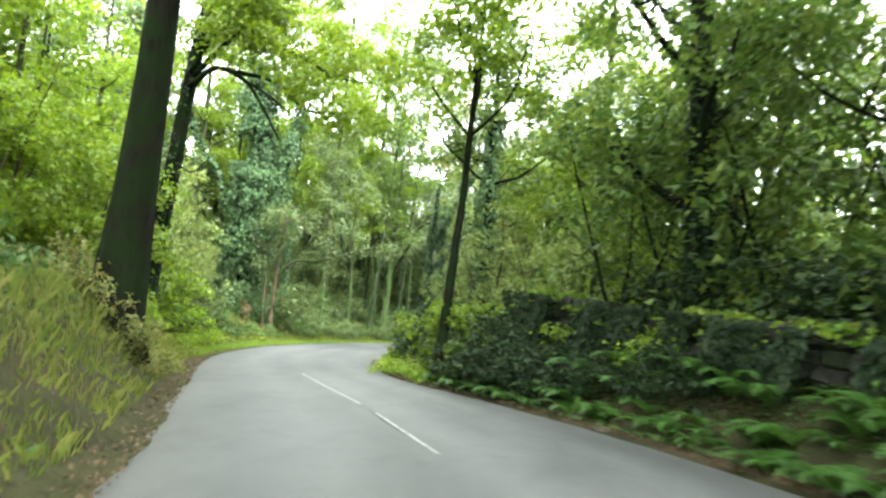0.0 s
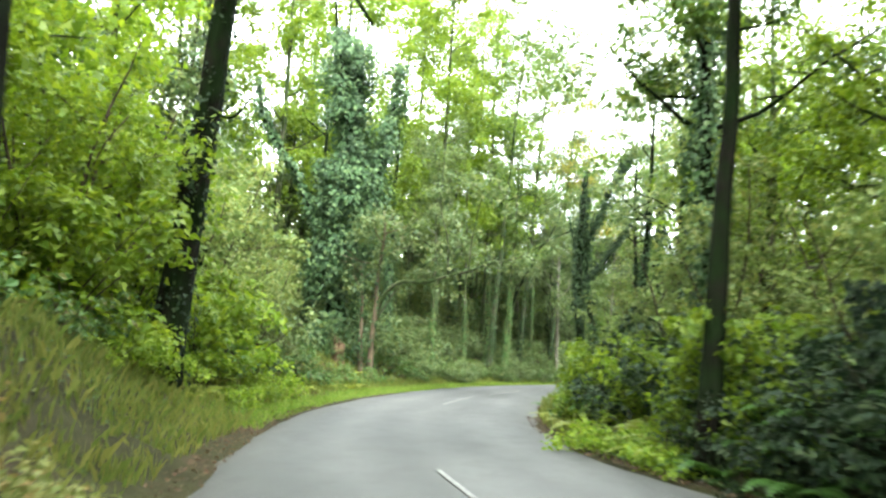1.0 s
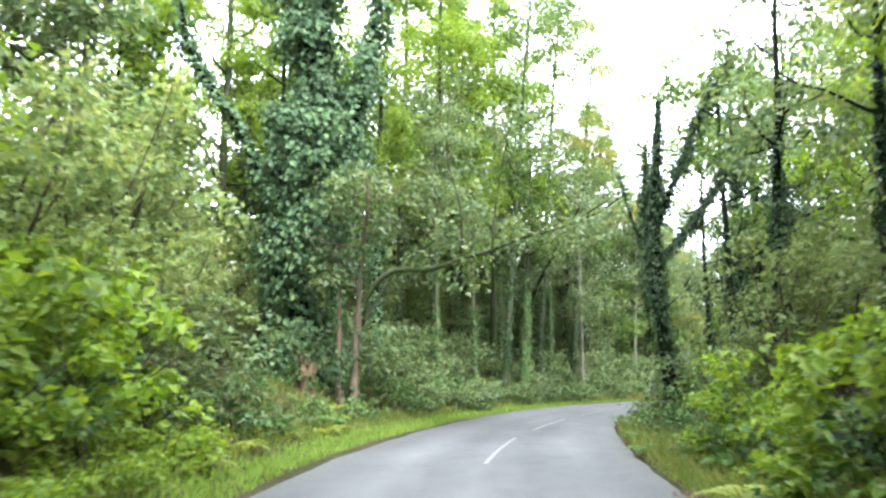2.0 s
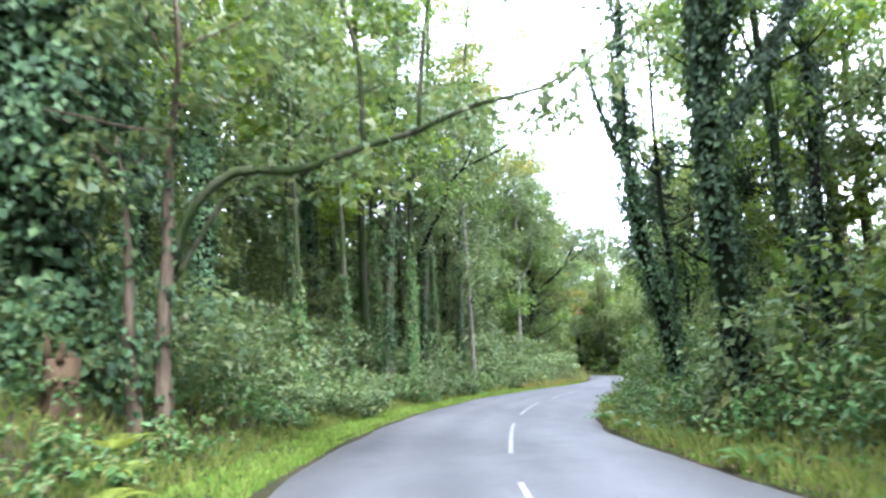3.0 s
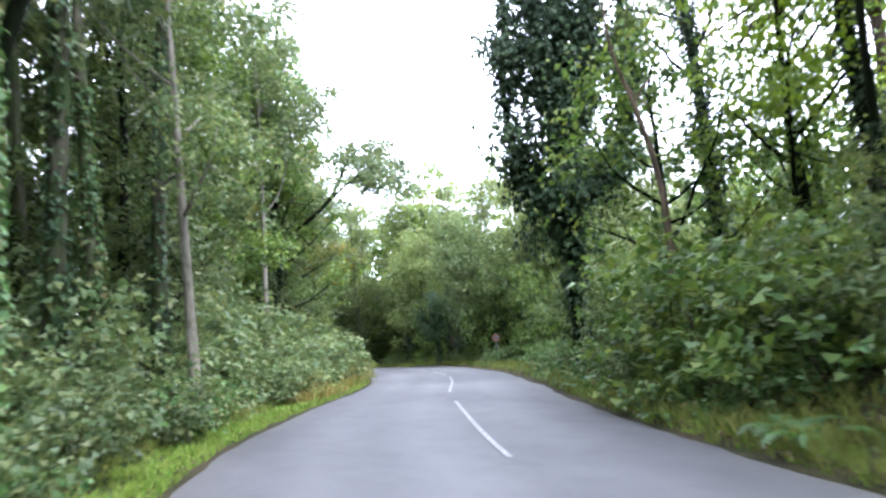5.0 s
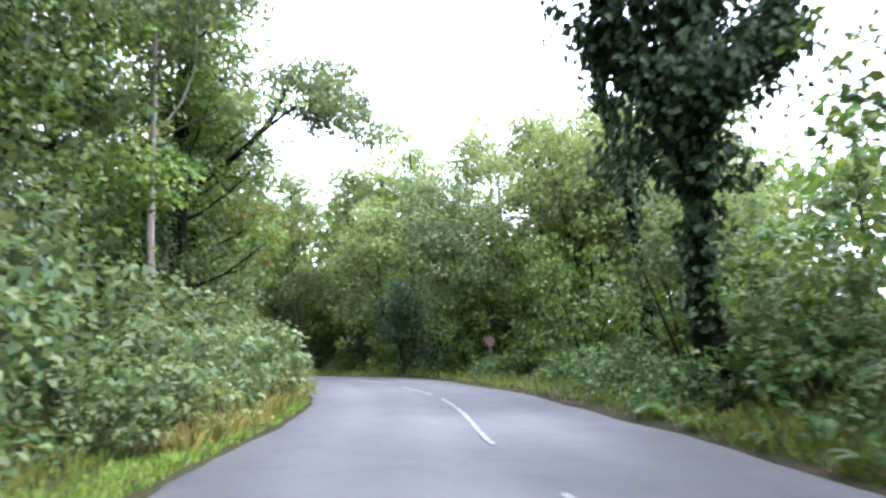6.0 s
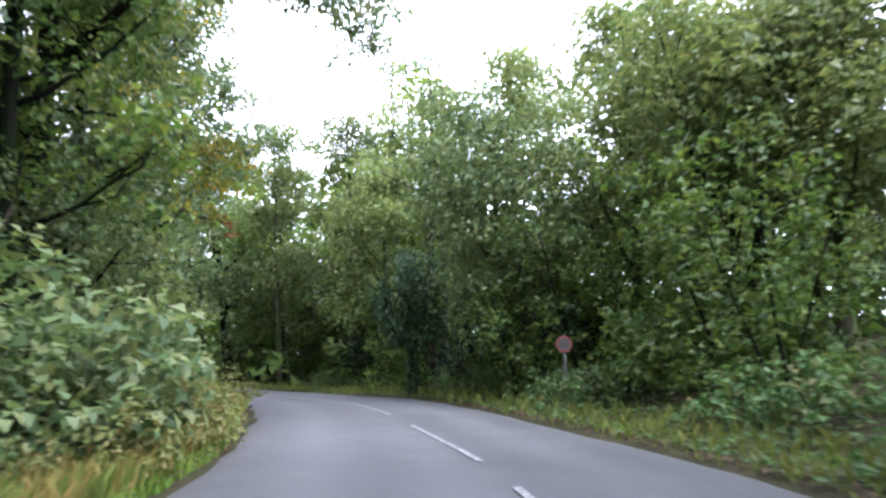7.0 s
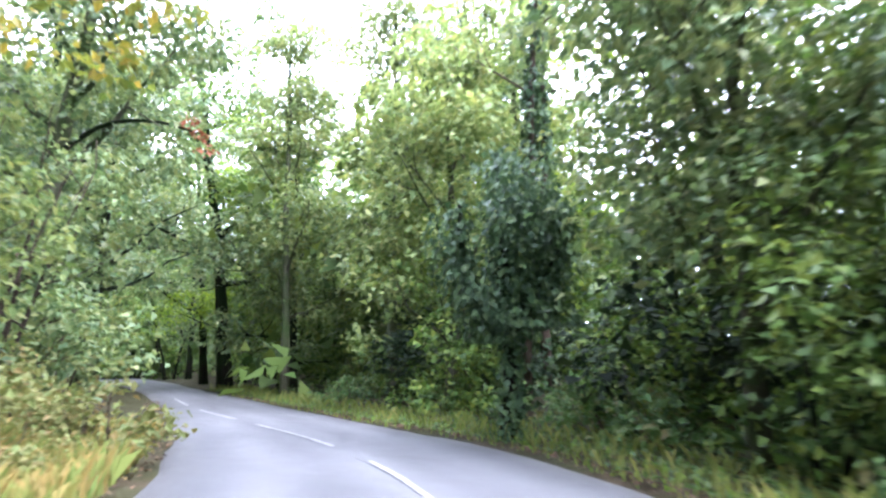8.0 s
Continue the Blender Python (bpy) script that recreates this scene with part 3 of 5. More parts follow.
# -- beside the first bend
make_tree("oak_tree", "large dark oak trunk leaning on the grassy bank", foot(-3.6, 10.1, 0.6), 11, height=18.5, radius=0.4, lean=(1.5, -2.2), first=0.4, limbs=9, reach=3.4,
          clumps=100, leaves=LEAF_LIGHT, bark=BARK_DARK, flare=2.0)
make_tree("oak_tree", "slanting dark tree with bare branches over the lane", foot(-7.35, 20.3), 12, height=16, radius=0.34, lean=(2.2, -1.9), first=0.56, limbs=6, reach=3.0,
          clumps=70, leaves=LEAF_LIGHT, bark=BARK_DARK, ivy_to=11, ivy_thick=0.22, ivy_density=0.3, ivy_leaf=0.09, ivy_leaves=IVY_SHADED,
          own_limbs=[([(1.0, -0.9, 7.6), (2.2, -2.0, 7.9), (3.2, -2.6, 7.4), (4.0, -3.4, 6.5), (4.7, -3.9, 5.5)], 0.1, 0),
                     ([(2.2, -2.0, 7.9), (4.2, -3.0, 7.3), (5.6, -4.4, 6.2), (6.6, -5.0, 6.1)], 0.07, 0),
                     ([(3.2, -2.6, 7.4), (4.4, -3.9, 6.6), (5.3, -4.6, 5.9)], 0.045, 0),
                     ([(1.0, -0.9, 7.8), (2.8, -2.2, 8.9), (4.8, -3.8, 7.9), (6.6, -5.4, 6.8), (7.3, -6.0, 6.6)], 0.08, 55),
                     ([(1.0, -1.0, 8.0), (2.6, -2.4, 9.4), (4.4, -3.6, 9.7)], 0.07, 40),
                     ([(0.9, -0.9, 5.2), (1.6, -1.4, 4.9), (2.2, -1.8, 5.3)], 0.04, 0)])
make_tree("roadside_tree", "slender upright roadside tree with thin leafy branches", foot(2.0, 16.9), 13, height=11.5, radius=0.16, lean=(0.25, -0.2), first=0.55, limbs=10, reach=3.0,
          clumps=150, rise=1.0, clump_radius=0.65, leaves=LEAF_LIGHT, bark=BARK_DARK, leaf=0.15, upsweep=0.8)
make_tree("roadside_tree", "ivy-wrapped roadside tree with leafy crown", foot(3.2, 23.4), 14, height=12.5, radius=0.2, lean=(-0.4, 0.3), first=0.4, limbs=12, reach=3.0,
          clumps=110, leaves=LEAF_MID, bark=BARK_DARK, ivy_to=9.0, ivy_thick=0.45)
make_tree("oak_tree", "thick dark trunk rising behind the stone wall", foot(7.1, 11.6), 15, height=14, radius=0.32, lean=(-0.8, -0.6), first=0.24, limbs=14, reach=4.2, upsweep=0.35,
          clumps=330, leaves=LEAF_MID, bark=BARK_DARK, leaf=0.16, clump_radius=0.75, ivy_to=9, ivy_thick=0.14, ivy_density=0.6, ivy_leaves=IVY_SHADED)
make_tree("oak_tree", "broad leafy tree beyond the stone wall", foot(9.5, 17.5), 16, height=13, radius=0.25, first=0.15, limbs=13, reach=3.8, clumps=210, leaves=LEAF_MID, upsweep=0.3)
for k, (x, y, h) in enumerate([(9.4, 46.6, 13), (8.6, 42.8, 13), (9.6, 51.2, 12), (6.6, 21.5, 14), (5.6, 28.5, 11), (8.6, 27.0, 12), (6.6, 35.0, 11), (9.4, 38.5, 13)]):
    make_tree("oak_tree", "dense leafy tree rising inside the bend", foot(x, y), 180 + k, height=h, radius=0.2, first=0.18, limbs=14, reach=3.2, clumps=130, leaves=LEAF_DULL if k < 3 else LEAF_LIGHT, bark=BARK_GREEN, leaf=0.2, per=50, upsweep=0.4, plain=True)
make_tree("oak_tree", "broad leafy tree overhanging the stone wall", foot(11.5, 8.5), 17, height=12, radius=0.25, first=0.15, limbs=12, reach=3.6, clumps=200, leaves=LEAF_MID, upsweep=0.3)

# oaks added mostly out of view, to keep sky light off the lane's start
for k, (x, y, h, ln) in enumerate([(12.6, 3.0, 15, (-3.0, 0)), (13.4, -4.5, 16, (-3.2, 0)), (-3.9, -2.0, 15, (3.2, 0)), (11.9, -0.5, 13, (-3.4, 0)), (-4.6, -7.0, 16, (2.8, 0)), (14.0, -12.0, 16, (-3.0, 0)), (-0.5, -15.0, 16, (2.4, 0))]):
    make_tree("oak_tree", "spreading oak added mostly out of view to shade the lane", foot(x, y), 220 + k, height=h, radius=0.34, lean=ln, first=0.5, limbs=14, reach=6.0, clumps=320, per=15, leaves=LEAF_MID, bark=BARK_DARK,
              leaf=0.45, clump_radius=1.25, plain=True)

# -- the ivy tree and its neighbours at the outside of the bend
ivy_column("ivy_tree", "tall forked tree smothered in dark hanging ivy", foot(-9.3, 38.0), 21,
           [([(0, 0, -0.2), (-0.1, -0.1, 2.5), (0.1, -0.4, 5), (0.3, -0.8, 7.5), (0.2, -1.0, 10), (-0.4, -1.4, 13.5)], 0.36, 1.5),
            ([(0.1, -0.4, 4.6), (1.2, -0.5, 6.4), (1.7, -0.6, 8.6), (2.3, -0.9, 12)], 0.18, 0.85),
            ([(0.1, -0.4, 5.0), (0.6, -0.9, 8), (0.5, -1.3, 12.4)], 0.18, 0.95),
            ([(0.1, -0.4, 4.4), (-0.9, -0.9, 5.6), (-1.8, -1.2, 7.4), (-3.2, -1.8, 9.6), (-3.5, -1.9, 11.2)], 0.14, 0.32),
            ([(0, 0, 2.6), (0.7, -0.3, 4.5), (1.5, -0.5, 7)], 0.12, 1.0),
            ([(0, 0, 2.4), (-0.6, -0.3, 4.5), (-0.8, -0.6, 8)], 0.12, 1.0),
            ([(-0.4, -1.4, 13.0), (-0.5, -1.8, 15), (-0.2, -2.0, 16.5)], 0.07, 0)], leaf=0.165)
make_tree("brown_tree", "tan-brown bare trunk with a long mossy branch", foot(-7.35, 36.9), 22, height=6.8, radius=0.14, lean=(0.2, -0.5), first=0.72, limbs=6, reach=1.8, clumps=16,
          leaves=LEAF_DULL, bark=BARK_TAN, limb_bark=BARK_GREEN, ivy_to=5.0, ivy_thick=0.06, ivy_density=0.4,
          own_limbs=[([(0.05, -0.1, 2.6), (0.35, -0.3, 3.5), (0.95, -0.4, 4.05), (2.0, -0.4, 4.1), (2.9, -0.45, 4.4), (3.7, -0.5, 4.6), (4.3, -0.6, 4.85), (5.6, -0.6, 5.2), (6.8, -0.8, 5.9)], 0.085, 9),
                     ([(2.9, -0.45, 4.4), (2.85, -0.6, 5.7), (2.5, -0.8, 7.1), (2.6, -1.0, 8.9)], 0.045, 5),
                     ([(3.7, -0.5, 4.6), (3.8, -0.7, 5.8), (4.1, -0.9, 7.4), (4.4, -1.0, 8.8)], 0.035, 6),
                     ([(0.1, -0.1, 2.6), (1.0, 0.4, 4.2), (2.2, 0.6, 5.2), (3.6, 0.8, 6.0)], 0.05, 8)])
make_tree("brown_tree", "short tan-brown trunk rising from brambles", foot(-7.75, 36.7), 23, height=4.4, radius=0.13, lean=(-0.2, -0.3), first=0.8, limbs=3, reach=0.9, clumps=4, ivy_to=4.2, ivy_thick=0.16, ivy_density=0.6,
          leaves=LEAF_DULL, bark=BARK_TAN)
# -- slender trunks in the wood
for k, (x, y, h, r, iv, th, bk) in enumerate([(-8.5, 44.2, 13, 0.22, 8.5, 0.3, BARK_DARK), (-7.0, 48.6, 13, 0.15, 6.0, 0.12, BARK_GREEN), (-7.3, 58.0, 14, 0.2, 8.5, 0.3, BARK_DARK),
                                              (-4.7, 55.6, 13, 0.16, 6.5, 0.14, BARK_GREEN), (-3.5, 55.0, 14, 0.17, 6.5, 0.12, BARK_GREEN), (-5.6, 51.5, 12, 0.12, 4.0, 0.12, BARK_GREEN),
                                              (-9.2, 52.0, 13, 0.15, 5.0, 0.12, BARK_GREEN), (-6.3, 62.5, 13, 0.15, 5, 0.12, BARK_GREEN), (-2.2, 60.5, 13, 0.16, 6, 0.1, BARK_GREEN),
                                              (-10.8, 46.5, 13, 0.2, 7, 0.25, BARK_DARK), (-11.5, 41.0, 13, 0.2, 6, 0.25, BARK_DARK), (-6.4, 45.4, 12, 0.09, 4, 0.1, BARK_GREEN)]):
    make_tree("woodland_tree", "slender ivy-clad woodland trunk with thin high crown", foot(x, y), 40 + k, height=h, radius=r, lean=(0.3 * math.sin(k * 2.1), 0.4 * math.cos(k * 1.7)), first=0.5,
              limbs=8, reach=2.1, clumps=44, leaves=(LEAF_LIGHT, LEAF_DULL, LEAF_LIGHT, LEAF_DULL, LEAF_MID)[k % 5], bark=bk, ivy_to=iv, ivy_thick=th * 1.25, ivy_leaf=0.11, ivy_density=1.7, ivy_leaves=LEAF_BRAMBLE if th < 0.2 else None)
make_tree("bent_tree", "dark crooked trunk bowing towards the lane", foot(-3.6, 56.6), 61, height=3.2, radius=0.16, limbs=0, clumps=0, bark=BARK_DARK, lean=(0.2, -0.2),
          own_limbs=[([(0.15, -0.2, 2.4), (0.5, -0.8, 5.0), (1.4, -1.1, 6.8), (2.4, -1.6, 8.5), (3.1, -1.7, 8.8), (4.2, -2.0, 9.3), (5.3, -2.3, 10.2)], 0.13, 16),
                     ([(2.4, -1.6, 8.5), (2.9, -1.4, 9.6), (3.2, -1.2, 10.8)], 0.05, 8)], leaves=LEAF_DULL)
make_tree("pale_tree", "straight pale-barked tree with spreading leafy sprays", foot(-0.4, 62.6), 62, height=15, radius=0.12, lean=(-0.1, -0.6), first=0.3, limbs=13, reach=2.5, clumps=90,
          leaves=LEAF_DULL, bark=BARK_WHITE, leaf=0.17)
make_tree("pale_tree", "thin pale trunk under a dark canopy", foot(3.72, 74.3), 63, height=12, radius=0.11, lean=(0.1, -0.5), first=0.5, limbs=11, reach=3.0, clumps=85,
          leaves=LEAF_DULL, bark=BARK_WHITE, leaf=0.17, upsweep=0.2)
make_tree("oak_tree", "tall oak with a long bough drooping over the lane", foot(5.4, 79.6), 64, height=15.5, radius=0.24, lean=(0.8, -0.8), first=0.3, limbs=14, reach=3.6, clumps=190, per=52,
          leaves=LEAF_DULL, bark=BARK_DARK, leaf=0.18, upsweep=0.3,
          own_limbs=[([(0.3, -0.4, 5.2), (1.9, -2.2, 6.6), (3.4, -1.2, 8.8), (5.4, 0.8, 9.6), (6.6, 2.0, 8.9), (7.3, 2.5, 8.2)], 0.1, 75),
                     ([(1.9, -2.2, 6.6), (3.2, -2.4, 7.6), (4.4, -1.4, 8.0), (5.6, -0.2, 7.8)], 0.06, 40)])

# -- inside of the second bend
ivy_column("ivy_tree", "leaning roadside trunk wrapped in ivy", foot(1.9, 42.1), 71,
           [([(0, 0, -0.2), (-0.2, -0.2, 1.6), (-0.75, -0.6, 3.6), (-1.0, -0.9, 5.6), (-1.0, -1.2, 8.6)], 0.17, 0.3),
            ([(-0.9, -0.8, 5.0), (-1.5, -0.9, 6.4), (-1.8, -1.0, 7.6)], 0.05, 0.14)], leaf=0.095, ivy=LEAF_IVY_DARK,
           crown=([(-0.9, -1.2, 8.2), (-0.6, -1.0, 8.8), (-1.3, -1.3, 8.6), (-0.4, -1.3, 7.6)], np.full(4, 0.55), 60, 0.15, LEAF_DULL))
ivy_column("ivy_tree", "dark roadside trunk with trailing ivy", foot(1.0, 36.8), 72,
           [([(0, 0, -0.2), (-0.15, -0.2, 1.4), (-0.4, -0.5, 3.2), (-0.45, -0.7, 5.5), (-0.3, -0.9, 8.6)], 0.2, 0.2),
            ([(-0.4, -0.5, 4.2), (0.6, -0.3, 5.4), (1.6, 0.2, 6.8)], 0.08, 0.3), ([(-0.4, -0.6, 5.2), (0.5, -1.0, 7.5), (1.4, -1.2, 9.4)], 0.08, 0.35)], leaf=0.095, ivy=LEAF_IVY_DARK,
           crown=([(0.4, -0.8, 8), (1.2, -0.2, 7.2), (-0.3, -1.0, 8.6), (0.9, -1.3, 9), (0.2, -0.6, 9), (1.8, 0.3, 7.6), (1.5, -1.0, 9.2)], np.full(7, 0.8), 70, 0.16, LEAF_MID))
for k, (x, y, h, r, iv, th, bk) in enumerate([(4.4, 44.3, 13, 0.2, 9.5, 0.5, BARK_DARK), (4.9, 41.4, 12, 0.17, 8, 0.4, BARK_DARK), (3.9, 47.6, 12, 0.12, 5, 0.12, BARK_DARK), (3.0, 38.6, 11, 0.13, 5, 0.12, BARK_DARK),
                                              (7.9, 53.2, 13, 0.085, 3, 0.08, BARK_DARK), (11.6, 60.2, 13, 0.2, 10, 0.4, BARK_DARK), (10.4, 55.0, 13, 0.18, 6, 0.25, BARK_DARK),
                                              (2.6, 33.2, 11, 0.14, 6, 0.1, BARK_DARK), (3.3, 29.0, 11, 0.13, 6, 0.1, BARK_DARK)]):
    make_tree("woodland_tree", "ivy-hung woodland tree standing above roadside shrubs", foot(x, y), 80 + k, height=h, radius=r, lean=(0.4 * math.sin(k * 1.9), 0.4 * math.cos(k * 2.3)), first=0.45,
              limbs=9, reach=2.1, clumps=36, leaves=(LEAF_MID, LEAF_DULL, LEAF_PALE)[k % 3], bark=bk, ivy_to=iv, ivy_thick=th, ivy_leaf=0.1, ivy_leaves=LEAF_IVY_DARK)
for k, (x, y, h, m) in enumerate([(9.9, 56.2, 7.6, LEAF_LIGHT), (12.2, 58.2, 8.2, LEAF_LIGHT), (8.6, 58.4, 6.0, LEAF_MID)]):
    make_tree("woodland_tree", "spreading young tree with light yellow-green sprays", foot(x, y), 230 + k, height=h, radius=0.13, first=0.3, limbs=12, reach=2.6, clumps=95, per=42, leaves=m, bark=BARK_DARK, leaf=0.15, upsweep=0.2)
make_tree("ivy_tree", "dark tree hung with dense ivy to its top", foot(6.4, 49.8), 85, height=14, radius=0.2, first=0.22, limbs=13, reach=2.5, clumps=120, leaves=IVY_SHADED, bark=BARK_DARK, leaf=0.18, per=55, ivy_to=11, ivy_thick=0.6)
for k, (x, y, h) in enumerate([(-1.0, 63.8, 24), (-2.9, 59.2, 24), (-4.4, 54.2, 23)]):
    make_tree("woodland_tree", "tall spreading ash reaching towards the lane", foot(x, y), 195 + k, height=h, radius=0.17, lean=(1.6, -0.6), first=0.45, limbs=15, reach=3.6, clumps=130, per=64, leaves=(LEAF_AUTUMN, LEAF_MID, LEAF_MID)[k], bark=BARK_GREEN, leaf=0.175, clump_radius=0.8, ivy_to=9, ivy_thick=0.1, plain=True)
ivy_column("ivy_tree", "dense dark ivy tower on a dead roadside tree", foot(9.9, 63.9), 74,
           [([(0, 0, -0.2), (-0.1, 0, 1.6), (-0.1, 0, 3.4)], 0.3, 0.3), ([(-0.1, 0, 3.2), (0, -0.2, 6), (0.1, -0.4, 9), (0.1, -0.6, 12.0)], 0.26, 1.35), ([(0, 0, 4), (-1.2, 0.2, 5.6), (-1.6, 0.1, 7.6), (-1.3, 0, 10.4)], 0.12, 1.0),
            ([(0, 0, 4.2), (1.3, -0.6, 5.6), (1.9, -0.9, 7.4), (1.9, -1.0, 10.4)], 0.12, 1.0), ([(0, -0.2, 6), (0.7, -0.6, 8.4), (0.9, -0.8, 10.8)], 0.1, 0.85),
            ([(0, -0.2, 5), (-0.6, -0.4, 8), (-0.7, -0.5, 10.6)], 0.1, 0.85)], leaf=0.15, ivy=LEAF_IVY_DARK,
           crown=([(2.0 * math.sin(k * 2.4) * (0.35 + 0.65 * (k % 5) / 4), 0.9 * math.cos(k * 2.4) - 0.3, 4.6 + 0.2 * k) for k in range(34)], np.full(34, 0.85), 75, 0.16, IVY_SHADED))
make_tree("brown_tree", "thin leaning tan trunk beside the ivy tower", (6.75, 56.46, 1.00), 75, height=0.9, radius=0.09, limbs=0, clumps=0, bark=BARK_TAN,
          own_limbs=[([(0.00, 0.00, -0.20), (-0.03, -0.04, 1.33), (-0.14, -0.13, 2.50), (-0.32, -0.15, 3.34), (-0.53, -0.13, 4.03), (-0.78, -0.10, 4.78), (-0.88, -0.13, 5.37), (-0.92, -0.16, 5.78)], 0.085, 0), ([(-0.37, -0.14, 3.46), (-0.48, -0.13, 3.85), (-0.26, -0.30, 4.31), (0.01, -0.46, 4.45)], 0.03, 0), ([(-0.66, -0.11, 4.36), (-0.38, -0.20, 3.96), (-0.10, -0.31, 3.74)], 0.025, 0)])
DEAD_LIMBS = [([(-0.15, -0.62, 6.64), (-0.46, -0.57, 7.34), (-0.89, -0.43, 7.75), (-1.10, -0.12, 7.77), (-1.43, 0.16, 7.54), (-1.89, 0.28, 7.30), (-2.56, 0.21, 6.74), (-3.19, 0.29, 6.55), (-3.60, 0.30, 6.19), (-3.96, 0.28, 5.79)], 0.17, 0),
              ([(-0.89, -0.43, 7.75), (-1.65, -0.56, 7.87), (-2.66, -0.48, 7.29), (-3.77, -0.36, 6.71), (-4.85, -0.25, 6.14)], 0.06, 0),
              ([(-1.43, 0.16, 7.54), (-1.52, -0.04, 6.79), (-1.73, -0.09, 6.21), (-2.45, -0.10, 6.17), (-2.40, -0.39, 5.69)], 0.05, 0),
              ([(-0.46, -0.57, 7.34), (-1.15, -0.65, 6.87), (-1.14, -0.90, 6.24), (-1.77, -0.87, 5.62)], 0.05, 0),
              ([(-1.89, 0.28, 7.30), (-2.74, 0.45, 7.14), (-3.80, 0.44, 6.61), (-4.97, 0.49, 5.97)], 0.05, 0),
              ([(-0.19, -0.63, 6.87), (0.12, -1.36, 7.20), (0.33, -1.99, 7.09)], 0.12, 0)]
dead_oak = make_tree("dead_oak", "old bare oak with thick crooked dead branches", (15.49, 58.53, 1.40), 76, height=3.0, radius=0.34, limbs=0, clumps=0, bark=BARK_PALE, limb_bark=BARK_BROWN,
          own_limbs=[([(0.00, 0.00, -0.30), (-0.01, -0.05, 1.79), (0.07, -0.37, 4.01), (-0.02, -0.53, 5.51), (-0.19, -0.63, 6.87), (-0.35, -0.73, 8.22), (-0.70, -0.76, 9.60)], 0.33, 0)] + DEAD_LIMBS)
TW = np.random.default_rng(8)
for pts, r0, n in DEAD_LIMBS:
    for q in smooth_line(pts, 12)[2:]:
        tw = limb_line(TW, q, TW.normal(size=3) + [-0.6, 0.3, 0.1], TW.uniform(1.0, 2.4), -0.3, 0.3, 8)
        part("twig", mesh_of("twig", *tube(tw, np.linspace(0.026, 0.007, 8), 4, TW), BARK_BROWN, True), dead_oak)
LEANING = [([(0, 0, -0.2), (-0.4, -0.3, 2.4), (-1.2, -0.8, 4.4), (-2.4, -1.4, 6.8)], 0.14, 0.16), ([(-0.6, -0.4, 3), (-0.4, -0.7, 5), (0.1, -1, 6.6)], 0.07, 0.12),
           ([(-1.0, -0.7, 4.0), (-1.1, -1.2, 5.6), (-0.9, -1.5, 7.2)], 0.05, 0), ([(-0.2, -0.8, 5.4), (0.9, -1.1, 6.4), (1.6, -1.0, 7.4)], 0.045, 0)]
leaning = ivy_column("ivy_tree", "leaning dead trunk with ivy and bare twigs at its top", foot(13.2, 68.6), 77, LEANING, leaf=0.12, bark=BARK_DARK)
for pts, r0, n in LEANING:
    for q in smooth_line(pts, 12)[6:]:
        tw = limb_line(TW, q, TW.normal(size=3) + [-0.3, 0, 0.9], TW.uniform(0.8, 1.8), 0.3, 0.3, 8)
        part("twig", mesh_of("twig", *tube(tw, np.linspace(0.02, 0.006, 8), 4, TW), BARK_BROWN, True), leaning)

# -- the last bend
ivy_column("ivy_tree", "rounded ivy-covered tree at the outside of the bend", foot(14.5, 83.8), 91,
           [([(0, 0, -0.2), (0.05, 0, 0.8), (0.05, 0.05, 1.7)], 0.16, 0.2), ([(0.05, 0.05, 1.6), (0, 0.1, 2.8), (0, 0.1, 3.9)], 0.12, 0.95), ([(0, 0, 1.4), (0.6, -0.2, 2.4), (0.8, -0.2, 3.3)], 0.08, 0.5),
            ([(0, 0, 1.4), (-0.6, 0, 2.3), (-0.7, 0, 3.2)], 0.08, 0.5)], leaf=0.1)
make_tree("woodland_tree", "dark-stemmed tree with low dense crown", foot(15.4, 80.4), 92, height=6.6, radius=0.13, first=0.2, limbs=16, reach=2.5, clumps=240, leaves=LEAF_DULL, bark=BARK_GREEN, leaf=0.13, per=62, upsweep=0.5, clump_radius=0.85)
make_tree("woodland_tree", "vase-shaped tree of several dark spreading stems", foot(17.0, 74.9), 93, height=7.8, radius=0.09, spread=0.5, first=0.42, limbs=7, reach=2.2, clumps=280, leaves=LEAF_PALE, bark=BARK_DARK, leaf=0.13, per=62, stems=4, upsweep=0.9, clump_radius=0.8)
make_tree("woodland_tree", "many-stemmed tree with dark slender stems", foot(20.5, 79.8), 94, height=9.0, radius=0.1, first=0.4, limbs=7, reach=2.6, clumps=190, leaves=LEAF_PALE, bark=BARK_DARK, stems=4, spread=0.5, upsweep=0.9, clump_radius=0.9)
for k, (x, y, h, m) in enumerate([(16.6, 93.0, 10.5, LEAF_PALE), (18.5, 90.2, 10.2, LEAF_PALE), (17.9, 83.4, 9.6, LEAF_PALE), (16.0, 88.6, 7, LEAF_PALE), (17.7, 78.4, 8.8, LEAF_PALE), (20.2, 75.6, 8.6, LEAF_PALE), (19.4, 71.6, 7.6, LEAF_PALE),
                                  (14.9, 97, 11, LEAF_PALE), (17.3, 73.2, 6.6, LEAF_PALE), (22.5, 88, 10, LEAF_PALE), (23, 82, 8.5, LEAF_MID)]):
    make_tree("woodland_tree", "leafy tree in the wood behind the bend", foot(x, y), 100 + k, height=h, radius=0.14, first=0.25, limbs=11, reach=2.3, clumps=105, leaves=m, bark=BARK_GREEN, leaf=0.18, clump_radius=0.85, upsweep=0.6, plain=True)
